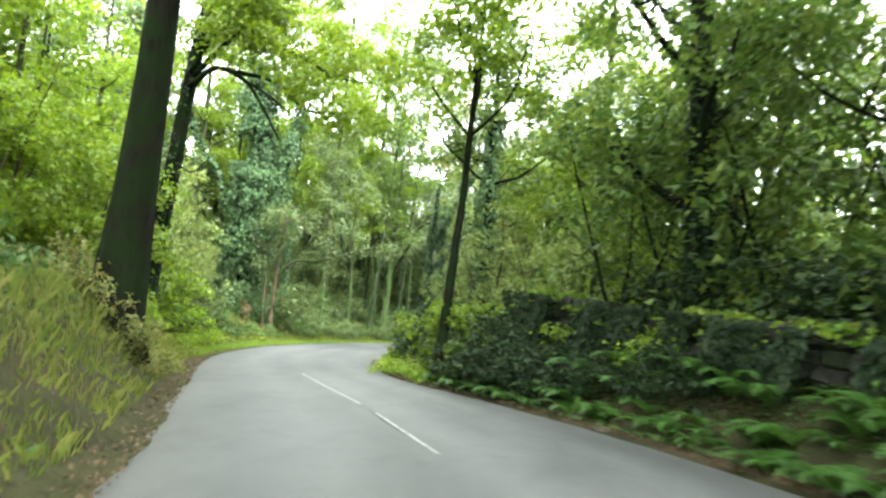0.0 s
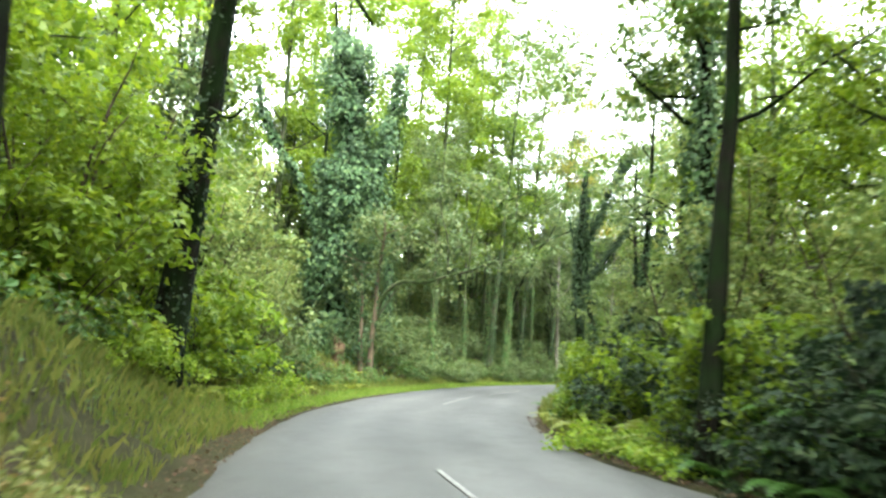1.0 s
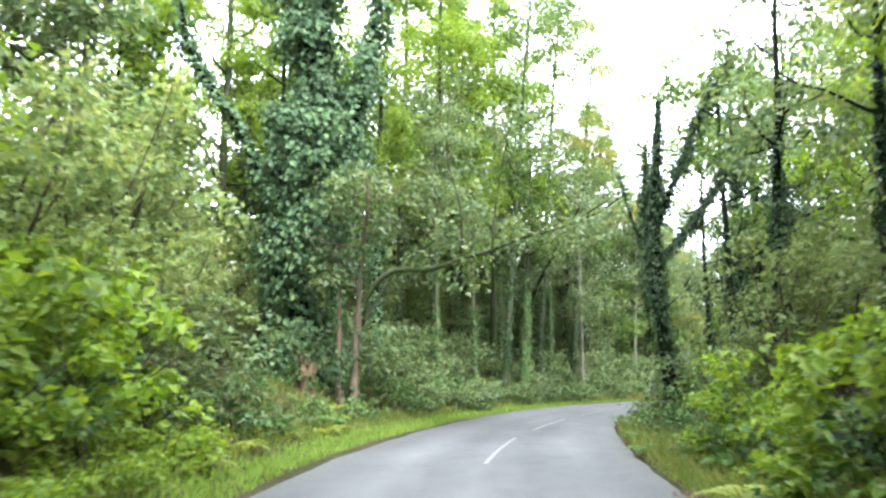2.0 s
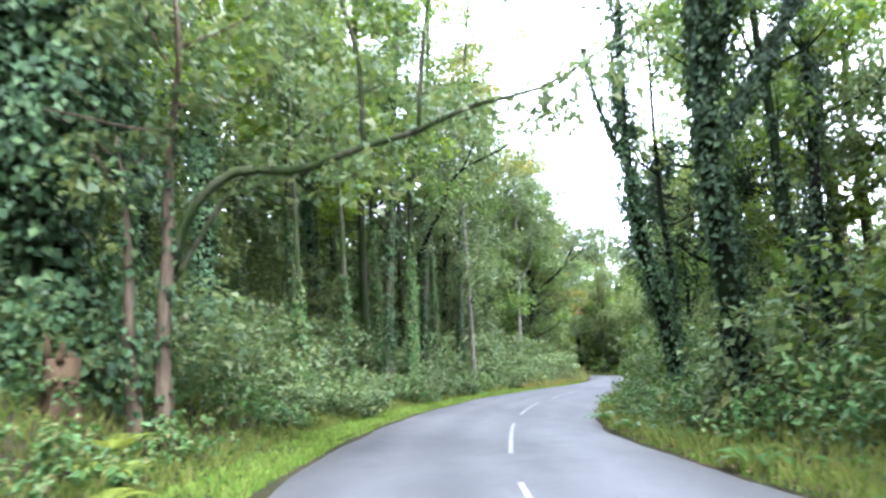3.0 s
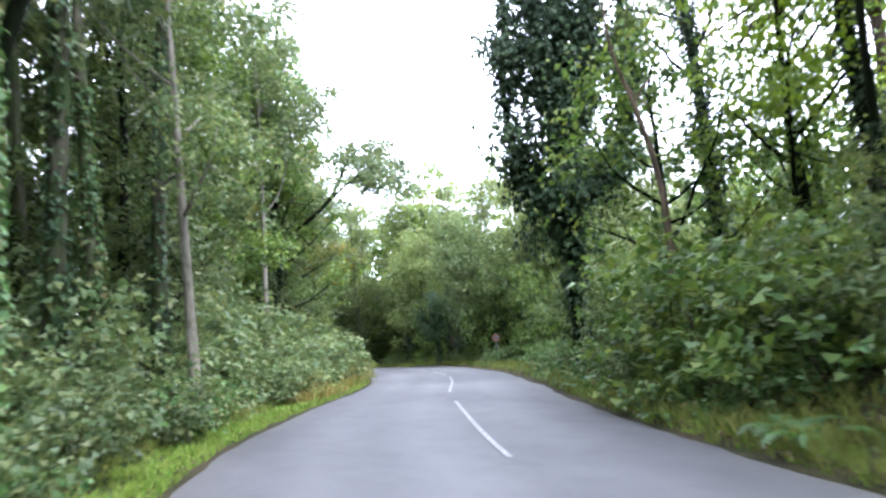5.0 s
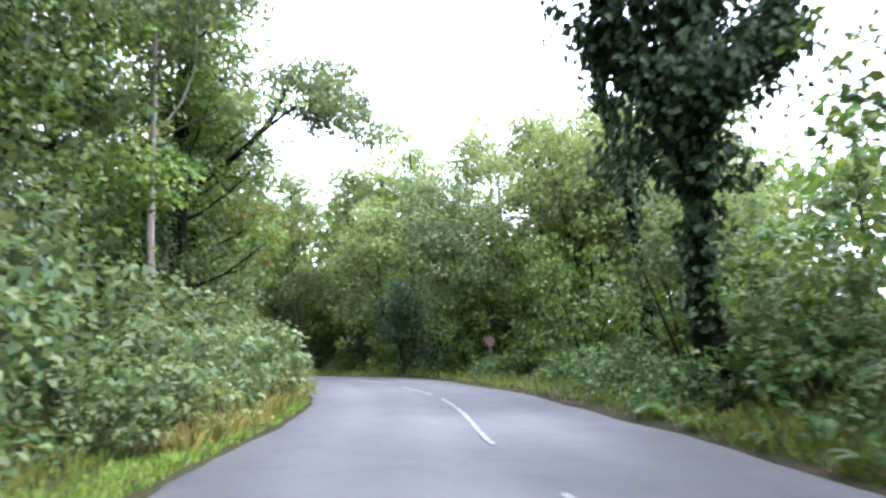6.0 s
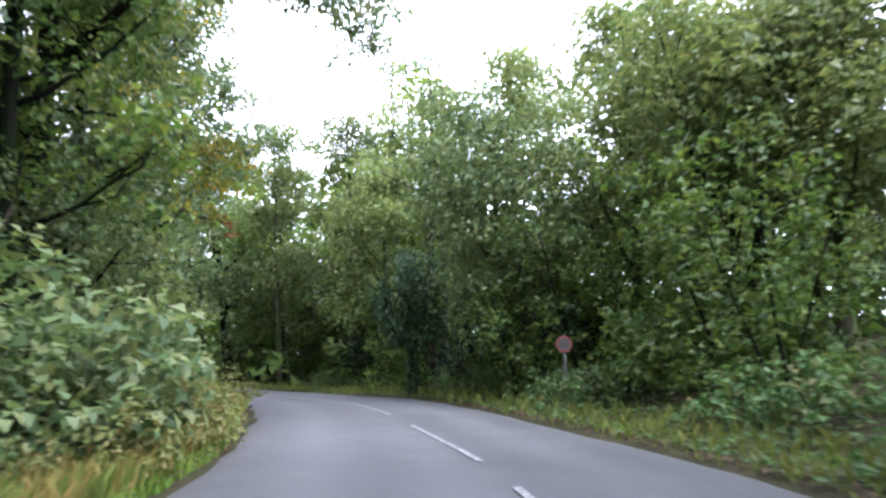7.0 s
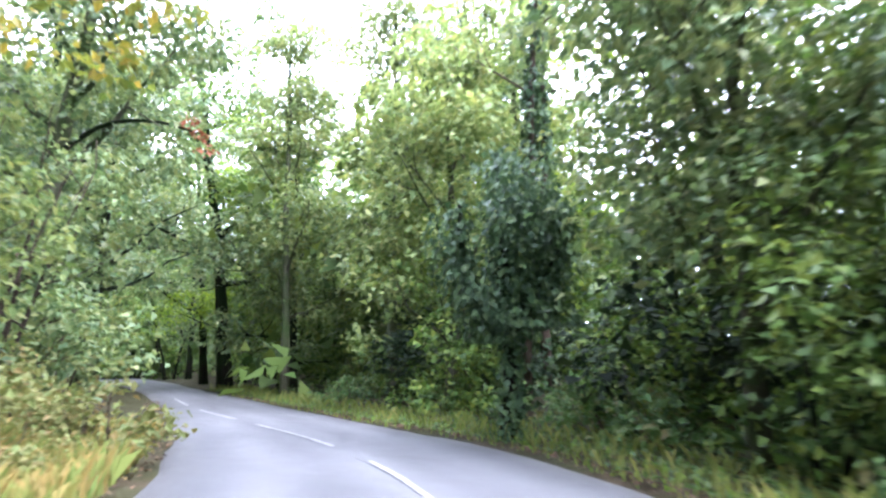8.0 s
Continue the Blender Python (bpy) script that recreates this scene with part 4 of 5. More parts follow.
for k, (x, y, h) in enumerate([(17.6, 91.4, 12.5), (16.9, 87.2, 10.5), (18.1, 88.4, 10)]):
    make_tree("dead_tree", "thin half-dead trunk standing above the wood", foot(x, y), 115 + k, height=h, radius=0.11, lean=(0.2, -0.2), first=0.6, limbs=6, reach=1.5, clumps=7, bark=BARK_BROWN, leaves=LEAF_DULL,
              ivy_to=h * 0.75, ivy_thick=0.2)
make_tree("oak_tree", "dark trunk standing at the lane's edge", foot(14.6, 104), 120, height=14, radius=0.28, lean=(-1.6, 0.2), first=0.3, limbs=13, reach=4.0, clumps=140, leaves=LEAF_MID, bark=BARK_DARK)
overhanging_oak = make_tree("oak_tree", "tall leafy tree overhanging the lane with yellowing sprays", foot(8.3, 92.5), 121, height=12.5, radius=0.25, lean=(1.6, -1.2), first=0.28, limbs=14, reach=3.8, clumps=330,
          leaves=LEAF_DULL, bark=BARK_GREEN, leaf=0.16, upsweep=0.3)
rr = np.random.default_rng(31)
bough = smooth_line([(0.55, -0.45, 4.6), (1.4, -0.9, 5.2), (2.3, -1.2, 5.3), (3.2, -1.4, 5.1)], 14)
part("limb", mesh_of("limb", *tube(bough, np.linspace(0.07, 0.015, 14), 6, rr, 0.06), BARK_DARK, True), overhanging_oak)
part("red_leaves", leaf_mesh("red_leaves", *leaf_cloud(rr, [bough[-1], bough[-1] + [0.1, 0, -0.35], bough[-2] + [0, 0, 0.2]], np.full(3, 0.26), 40, 0.12), LEAF_RED), overhanging_oak, "spray of red autumn leaves")
make_tree("oak_tree", "tall leafy tree with yellowing autumn sprays", foot(6.6, 85.6), 122, height=13, radius=0.22, first=0.25, limbs=14, reach=3.8, clumps=270, leaves=LEAF_AUTUMN, bark=BARK_DARK, leaf=0.16, upsweep=0.25)
for k, (x, y, h, m) in enumerate([(0.6, 72.5, 13, LEAF_DULL), (4.9, 78.2, 13.5, LEAF_MID), (-1.4, 67.5, 13, LEAF_DULL), (2.2, 78.5, 14, LEAF_DULL), (6.0, 81.4, 9, LEAF_DULL), (-0.8, 69.6, 12, LEAF_MID), (1.4, 73.5, 13, LEAF_MID), (5.0, 77.6, 12, LEAF_MID), (0.6, 74.5, 18, LEAF_DULL)]):
    make_tree("woodland_tree", "dense dull green tree crowding the lane's edge", foot(x, y), 130 + k, height=h, radius=0.17, lean=(0.5, -0.2), first=0.16, limbs=14, reach=2.7, clumps=140, leaves=m, bark=BARK_DARK, leaf=0.18, per=55, plain=True)
for k, (x, y, h) in enumerate([(-12.5, 47.5, 25), (-16, 52, 27), (-9.8, 55.5, 27), (-14, 42.5, 23), (-19.5, 45, 24), (-6.8, 64, 27), (-3.6, 66, 24), (0.4, 71, 20), (2.5, 76, 17), (-7.4, 51, 24), (-5.3, 58.5, 25), (-12, 61, 28), (-9, 68, 27)]):
    make_tree("woodland_tree", "very tall light green tree at the back of the wood", foot(x, y), 140 + k, height=h, radius=0.2, first=0.3, limbs=16, reach=3.4, clumps=165 if y < 62 else 150, per=46, leaves=(LEAF_LIGHT if y < 65 else LEAF_DULL), bark=BARK_GREEN, leaf=0.27, clump_radius=0.95, plain=True)
for k, (x, y, h, m) in enumerate([(8.6, 98.5, 15, LEAF_PALE), (8.2, 105, 16, LEAF_DULL), (9.2, 112, 16, LEAF_PALE), (15.8, 99.5, 11, LEAF_DULL), (16.2, 109, 12, LEAF_LIGHT), (5.2, 95, 13, LEAF_MID), (12.4, 131, 17, LEAF_MID), (9.0, 118, 13, LEAF_DULL), (11.4, 127, 13, LEAF_LIGHT), (15.4, 119, 13, LEAF_DULL), (7.6, 110, 12, LEAF_MID), (13.8, 128, 14, LEAF_DULL), (12.0, 134, 16, LEAF_LIGHT), (16.5, 130, 14, LEAF_DULL)]):
    make_tree("woodland_tree", "leafy tree arching beside the lane ahead", foot(x, y), 160 + k, height=h, radius=0.16, first=0.06, limbs=14, reach=2.6, clumps=120, leaves=m, bark=BARK_DARK, leaf=0.21, per=45, plain=True)
for k, (x, y, h) in enumerate([(9.9, 100.5, 11), (9.6, 107.5, 12), (15.1, 112.0, 12)]):
    make_tree("oak_tree", "spreading tree arching over the lane ahead", foot(x, y), 190 + k, height=h, radius=0.2, lean=(0.9 if x < 12 else -0.9, 0), first=0.3, limbs=15, reach=4.4, clumps=190, leaves=LEAF_DULL, bark=BARK_DARK, leaf=0.21, per=48, plain=True)

# -- woodland behind, as copies of a few trees
R = np.random.default_rng(77)
tall_a = make_tree("woodland_tree", "tall broadleaf woodland tree in full leaf", (0, 0, 0), 201, height=12.5, radius=0.17, first=0.2, limbs=12, reach=2.6, clumps=82, per=35, leaves=LEAF_MID, bark=BARK_DARK, leaf=0.29, clump_radius=0.85, group="woodland trees")
scatter(tall_a, row(R, "left", 2, 30, 6, 6, 14) + row(R, "left", 38, 80, 9, 9, 17, 1.1, 1.45) + row(R, "right", 20, 46, 6, 8, 15) + row(R, "right", 0, 14, 3, 8, 14))
tall_b = make_tree("woodland_tree", "slim broadleaf woodland tree with light foliage", (0, 0, 0), 202, height=11.5, radius=0.13, first=0.12, limbs=11, reach=2.3, clumps=72, per=35, leaves=LEAF_LIGHT, bark=BARK_GREEN, leaf=0.27, clump_radius=0.8, group="woodland trees")
scatter(tall_b, row(R, "left", 10, 27, 7, 4.5, 11) + row(R, "left", 62, 92, 5, 7, 14) + row(R, "right", 26, 46, 5, 6, 13) + row(R, "right", 86, 118, 7, 3, 9) + row(R, "left", 97, 118, 6, 2.5, 8))
tall_c = make_tree("woodland_tree", "dull green woodland tree with mossy trunk", (0, 0, 0), 203, height=13, radius=0.16, first=0.12, limbs=11, reach=2.4, clumps=76, per=35, leaves=LEAF_DULL, bark=BARK_GREEN, leaf=0.29, clump_radius=0.85, group="woodland trees")
scatter(tall_c, row(R, "left", 42, 74, 11, 8.5, 14, 1.0, 1.3) + row(R, "left", 68, 86, 6, 8, 13) + row(R, "right", 62, 84, 5, 11, 18, 0.6, 0.75) + row(R, "left", 30, 40, 4, 9, 14, 1.1, 1.4))
hazel = make_tree("hazel", "bushy many-stemmed hazel with fresh green leaves", (0, 0, 0), 204, height=5.0, radius=0.055, first=0.15, limbs=4, reach=1.7, clumps=72, clump_radius=0.62, per=38, leaves=LEAF_LIGHT, bark=BARK_BROWN,
                  leaf=0.17, stems=4, group="hazels", flare=1.0)
scatter(hazel, row(R, "left", 10, 22, 6, 3.4, 7, 0.8, 1.3))
hazel_pale = make_tree("hazel", "many-stemmed hazel with pale soft green leaves", (0, 0, 0), 207, height=5.0, radius=0.055, first=0.15, limbs=4, reach=1.7, clumps=84, clump_radius=0.58, per=40, leaves=LEAF_PALE, bark=BARK_BROWN,
                       leaf=0.15, stems=4, group="hazels", flare=1.0)
scatter(hazel_pale, row(R, "left", 22, 27, 3, 3.4, 6, 0.8, 1.2) + row(R, "left", 40, 62, 10, 5, 9, 0.7, 1.1) + row(R, "left", 27, 36, 4, 3.6, 7, 0.9, 1.2) + row(R, "right", 18, 38, 9, 2.2, 5.5, 0.7, 1.0) + row(R, "right", 36, 62, 6, 3.0, 6.5, 0.6, 0.9) + row(R, "left", 40, 62, 8, 8, 14, 1.0, 1.5) + [(*out_left(80.6, 2.5), 1.0, 0.7), (*out_left(83.6, 1.7), 2.0, 0.66), (*out_left(86.2, 2.6), 3.0, 0.8), (*foot(-13.5, 33.5), 0.5, 1.3), (*foot(-17.0, 38.0), 0.9, 1.5), (*foot(-8.9, 28.6), 0.4, 0.6), (*foot(-9.8, 30.4), 1.9, 0.75), (*foot(-9.3, 26.9), 3.1, 0.6)])
hazel_dull = make_tree("hazel", "large-leaved hazel with dull green leaves beside the verge", (0, 0, 0), 206, height=5.0, radius=0.055, first=0.12, limbs=4, reach=1.7, clumps=84, clump_radius=0.55, per=40, leaves=LEAF_DULL, bark=BARK_BROWN,
                       leaf=0.15, stems=4, group="hazels", flare=1.0)
scatter(hazel_dull, [(*out_left(y, d), y * 3.1, s) for y, d, s in ((66, 4.4, 0.8), (70, 4.2, 0.8), (77.6, 3.4, 0.8), (86.5, 2.0, 0.8), (81.5, 4.2, 1.1), (89.5, 2.6, 0.9))] + [(*foot(11.7, 66.1), 0.3, 0.75), (*foot(13.4, 66.9), 1.7, 0.9)])
hazel_dark = make_tree("understorey_tree", "dark shady understorey tree", (0, 0, 0), 205, height=4.6, radius=0.05, first=0.12, limbs=4, reach=1.6, clumps=66, clump_radius=0.65, per=28, leaves=LEAF_MID, bark=BARK_DARK,
                       leaf=0.18, stems=3, group="understorey trees", flare=1.0)
scatter(hazel_dark, row(R, "right", 3, 16, 7, 2.9, 5.5, 1.1, 1.6) + row(R, "left", 64, 72, 3, 5.5, 9, 0.7, 1.2) + row(R, "left", 78, 84, 3, 4.5, 9, 0.7, 1.2) + row(R, "right", 40, 66, 4, 4, 8, 0.7, 1.1) + row(R, "right", 70, 98, 9, 2.2, 6, 0.7, 1.1) + row(R, "left", 92, 116, 6, 2, 5, 0.8, 1.2) + row(R, "right", 98, 118, 6, 1.5, 5, 0.8, 1.2) + row(R, "right", 64, 96, 5, 7, 13, 0.8, 1.1) + [(*foot(14.9, 79.3), 1.0, 0.75), (*foot(15.6, 77.8), 3.0, 0.8)] + [(*foot(x, y), x + y, 1.7) for x, y in ((9.0, 124), (11.5, 129), (13.5, 126), (14.6, 121), (16.0, 126), (12.5, 133))])

# -- shrubs and brambles along the lane
shrub = make_bush("shrub", "leafy green roadside shrub", (0, 0, 0), 301, height=1.9, spread=1.15, clumps=34, per=48, leaf=0.13, leaves=LEAF_MID, clump_radius=0.44, group="roadside shrubs", stems=4, fine=True)
scatter(shrub, row(R, "right", 34, 66, 10, 1.6, 3.2, 0.7, 1.1) + row(R, "right", 72, 100, 10, 1.6, 3.2, 0.6, 0.9) + row(R, "right", 60, 84, 9, 2.2, 6.5, 0.7, 1.1) + [(*foot(5.7, 55.0), 0.2, 1.1), (*foot(6.4, 55.8), 1.3, 1.15), (*foot(5.1, 53.9), 2.2, 0.95), (*foot(7.2, 56.3), 3.3, 1.2)])
dull = make_bush("shrub", "dull green roadside shrub with small leaves", (0, 0, 0), 307, height=1.9, spread=1.15, clumps=34, per=50, leaf=0.12, leaves=LEAF_DULL, clump_radius=0.44, group="roadside shrubs", stems=4, fine=True)
scatter(dull, row(R, "right", 30, 64, 11, 1.2, 2.8, 0.6, 1.0) + row(R, "left", 36, 74, 24, 2.0, 3.8, 0.8, 1.3) + row(R, "left", 43, 68, 14, 1.0, 1.8, 0.5, 0.85) + row(R, "left", 40, 62, 12, 3.8, 6.5, 0.9, 1.4) + row(R, "left", 73, 85, 7, 1.6, 2.6, 0.55, 0.85) + row(R, "left", 85, 100, 8, 1.3, 3.5, 0.8, 1.2) + row(R, "left", 64, 78, 9, 1.1, 2.4, 0.7, 1.0) + [(*foot(x, y), x, k) for x, y, k in ((-8.5, 29.2, 1.05), (-9.1, 30.6, 1.2), (-8.9, 27.8, 1.1), (-10.2, 29.4, 1.3))])
# shrubs for the dark hollows of the banks, shade put into the leaf colour
shady = make_bush("shrub", "dark evergreen shrub with shade put into its leaf colour", (0, 0, 0), 308, height=1.8, spread=1.1, clumps=34, per=50, leaf=0.12, leaves=IVY_SHADED, clump_radius=0.44, group="roadside shrubs", stems=4, fine=True)
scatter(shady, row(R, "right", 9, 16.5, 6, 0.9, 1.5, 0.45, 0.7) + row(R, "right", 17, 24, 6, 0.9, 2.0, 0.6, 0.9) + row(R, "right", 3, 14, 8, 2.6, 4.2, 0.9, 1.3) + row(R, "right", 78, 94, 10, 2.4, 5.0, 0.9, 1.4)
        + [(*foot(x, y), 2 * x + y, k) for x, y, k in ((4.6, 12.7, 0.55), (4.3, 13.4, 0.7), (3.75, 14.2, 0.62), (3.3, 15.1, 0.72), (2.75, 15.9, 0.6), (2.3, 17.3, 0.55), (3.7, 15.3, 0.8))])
bright = make_bush("shrub", "pale green roadside shrub with broad leaves", (0, 0, 0), 302, height=2.1, spread=1.0, clumps=34, per=50, leaf=0.16, leaves=LEAF_LIGHT, clump_radius=0.44, group="roadside shrubs")
scatter(bright, row(R, "left", 22, 28, 6, 2.1, 4.2, 0.8, 1.2) + row(R, "left", 11, 22, 10, 2.2, 5, 0.8, 1.2) + row(R, "right", 17, 30, 9, 0.9, 2.6, 0.5, 0.85) + [(*foot(2.7, 16.5), 0.4, 0.62)])
bramble = make_bush("bramble", "tangled roadside bramble with small leaves", (0, 0, 0), 303, height=0.95, spread=0.9, clumps=26, per=36, leaf=0.105, leaves=LEAF_BRAMBLE, clump_radius=0.32, category="bramble", group="brambles", stems=4)
scatter(bramble, row(R, "left", 22, 74, 40, 1.3, 3.0, 0.7, 1.2) + row(R, "right", 24, 68, 34, 0.7, 2.2, 0.7, 1.2) + row(R, "right", 76, 98, 10, 1.2, 2.2, 0.5, 0.9) + row(R, "right", 62, 86, 26, 1.1, 5, 0.6, 1.0) + [(*foot(13.55, 75.75), 0.7, 0.75), (*foot(13.95, 75.95), 2.0, 0.85), (*foot(14.4, 76.5), 4.0, 0.9)] + row(R, "left", 2, 20, 6, 1.5, 3.6, 0.7, 1.1))
pale_bramble = make_bush("bramble", "pale yellow-green bramble and fern mound by the stone wall", (0, 0, 0), 309, height=0.9, spread=0.9, clumps=26, per=40, leaf=0.1, leaves=LEAF_LIGHT, clump_radius=0.32, category="bramble", group="brambles", stems=4)
scatter(pale_bramble, row(R, "right", 17.4, 20, 7, 0.15, 0.9, 0.6, 0.9) + row(R, "right", 11, 15, 2, 2.0, 2.6, 1.0, 1.2) + row(R, "left", 17, 27, 12, 1.0, 2.6, 0.7, 1.1))
verge_plant = make_bush("verge_plant", "yellowing herbs and dying bracken on the verge", (0, 0, 0), 310, height=0.75, spread=0.6, clumps=26, per=44, leaf=0.07, leaves=HERB_DRY, clump_radius=0.26, category="herb", group="verge plants", stems=4)
scatter(verge_plant, row(R, "left", 66, 76, 10, 0.3, 1.1, 0.6, 1.0) + row(R, "left", 75, 85.5, 22, 0.35, 1.6, 0.8, 1.25)
        + [(*foot(x, y), 3 * x, k) for x, y, k in ((-3.75, 9.15, 1.1), (-3.2, 9.45, 1.15), (-2.95, 9.85, 0.95), (-4.3, 9.3, 1.2), (-3.0, 10.5, 0.8))])
fern = make_fern(401)
scatter(fern, row(R, "right", 2, 18, 40, 0.2, 0.9, 0.65, 1.15, 0.02) + row(R, "right", 2, 17, 34, 0.7, 1.6, 0.9, 1.5, 0.02) + row(R, "right", 28, 64, 34, 0.0, 0.8, 0.45, 0.9, 0.02) + row(R, "left", 40, 60, 8, 2.0, 3.2, 0.7, 1.0, 0.02))
bracken = make_fern(402, 0.9, BRACKEN, "yellowing bracken clump at the lane's edge")
scatter(bracken, row(R, "right", 17, 26, 14, 0.1, 1.2, 0.7, 1.1, 0.02) + row(R, "left", 19, 36, 16, 0.7, 2.2, 0.6, 0.9, 0.02))
rusty = make_fern(403, 0.95, BRACKEN_DEAD, "rusty dead bracken clump under the trees")
scatter(rusty, [(*foot(-8.1, 44.5), 0.3, 1.0), (*foot(-7.5, 48.3), 1.4, 1.1), (*foot(-7.8, 46.7), 2.4, 0.9), (*foot(-8.6, 45.3), 3.4, 0.8)])

# -- small round sign at the bend
def disc(radius, inner, y, thick, seg=24):
    """A flat ring or disc facing -y, with thickness."""
    a = np.linspace(0, 2 * np.pi, seg, endpoint=False)
    ring = np.stack([np.cos(a), 0 * a, np.sin(a)], -1)
    v = np.concatenate([ring * radius + [0, y, 0], ring * inner + [0, y, 0], ring * radius + [0, y + thick, 0], ring * inner + [0, y + thick, 0]])
    k, n = np.arange(seg), (np.arange(seg) + 1) % seg
    f = np.concatenate([np.stack(q, -1) for q in ((k, n, n + seg, k + seg), (k + 2 * seg, k + 3 * seg, n + 3 * seg, n + 2 * seg), (k, k + 2 * seg, n + 2 * seg, n), (k + seg, n + seg, n + 3 * seg, k + 3 * seg))])
    return v, [f]


def box(w, d, h, at):
    v = np.array([(x, y, z) for z in (-0.5, 0.5) for y in (-0.5, 0.5) for x in (-0.5, 0.5)]) * [w, d, h] + at
    return v, [np.array([(0, 2, 3, 1), (4, 5, 7, 6), (0, 1, 5, 4), (2, 6, 7, 3), (0, 4, 6, 2), (1, 3, 7, 5)])]


def plain_paint(name, colour, roughness=0.5):
    m, n, l, b = shader(name, roughness)
    dirt = noise_node(n, l, 18.0, 5.0)
    r = ramp(n, [(0.3, tuple(c * 0.6 for c in colour)), (0.65, colour)])
    l.new(dirt.outputs["Fac"], r.inputs["Fac"])
    l.new(r.outputs["Color"], b.inputs["Base Color"])
    return m


sign = root("road_sign", "small round weathered sign with a red ring on a grey post", "road sign", at=foot(14.0, 76.4, 0.2))
sign.rotation_euler = (0, 0, radians(-32))
rise = 1.15 - sign.location.z
grey = plain_paint("sign_post_grey", (0.045, 0.047, 0.045))
part("post", mesh_of("post", *tube([(0, 0.03, 0), (0, 0.03, rise * 0.5), (0, 0.03, rise + 0.16)], [0.03, 0.03, 0.03], 10), grey, True), sign)
at = np.array([0, 0, rise])
for name, shape, colour in (("plate", disc(0.15, 0.001, -0.004, 0.008), (0.075, 0.073, 0.07)), ("ring", disc(0.15, 0.115, -0.008, 0.003), (0.2, 0.045, 0.035))):
    part(name, mesh_of(name, shape[0] + at, shape[1], plain_paint("sign_" + name, colour)), sign)
for dx in (-0.035, 0.035):
    part("bar", mesh_of("bar", *box(0.035, 0.003, 0.09, at + [dx, -0.0065, 0])[:2], plain_paint("sign_bar", (0.05, 0.05, 0.05))), sign)

# -- tree stump on the left bank
stump = root("tree_stump", "broken brown tree stump beneath hanging ivy", "stump", at=foot(-8.5, 36.0))
rs = np.random.default_rng(5)
part("stump_body", mesh_of("stump_body", *tube([(0, 0, -0.2), (0.02, 0, 0.1), (0.03, 0.01, 0.5), (0.02, 0.02, 0.9)], [0.36, 0.3, 0.25, 0.22], 14, rs, 0.16), STUMP_WOOD, True), stump)
for k in range(4):
    part("splinter", mesh_of("splinter", *tube([(0.14 * math.cos(k * 1.7), 0.14 * math.sin(k * 1.7), 0.85), (0.15 * math.cos(k * 1.7), 0.15 * math.sin(k * 1.7), 1.0 + 0.12 * (k % 3))], [0.08, 0.015], 6, rs, 0.1), STUMP_WOOD, True), stump)


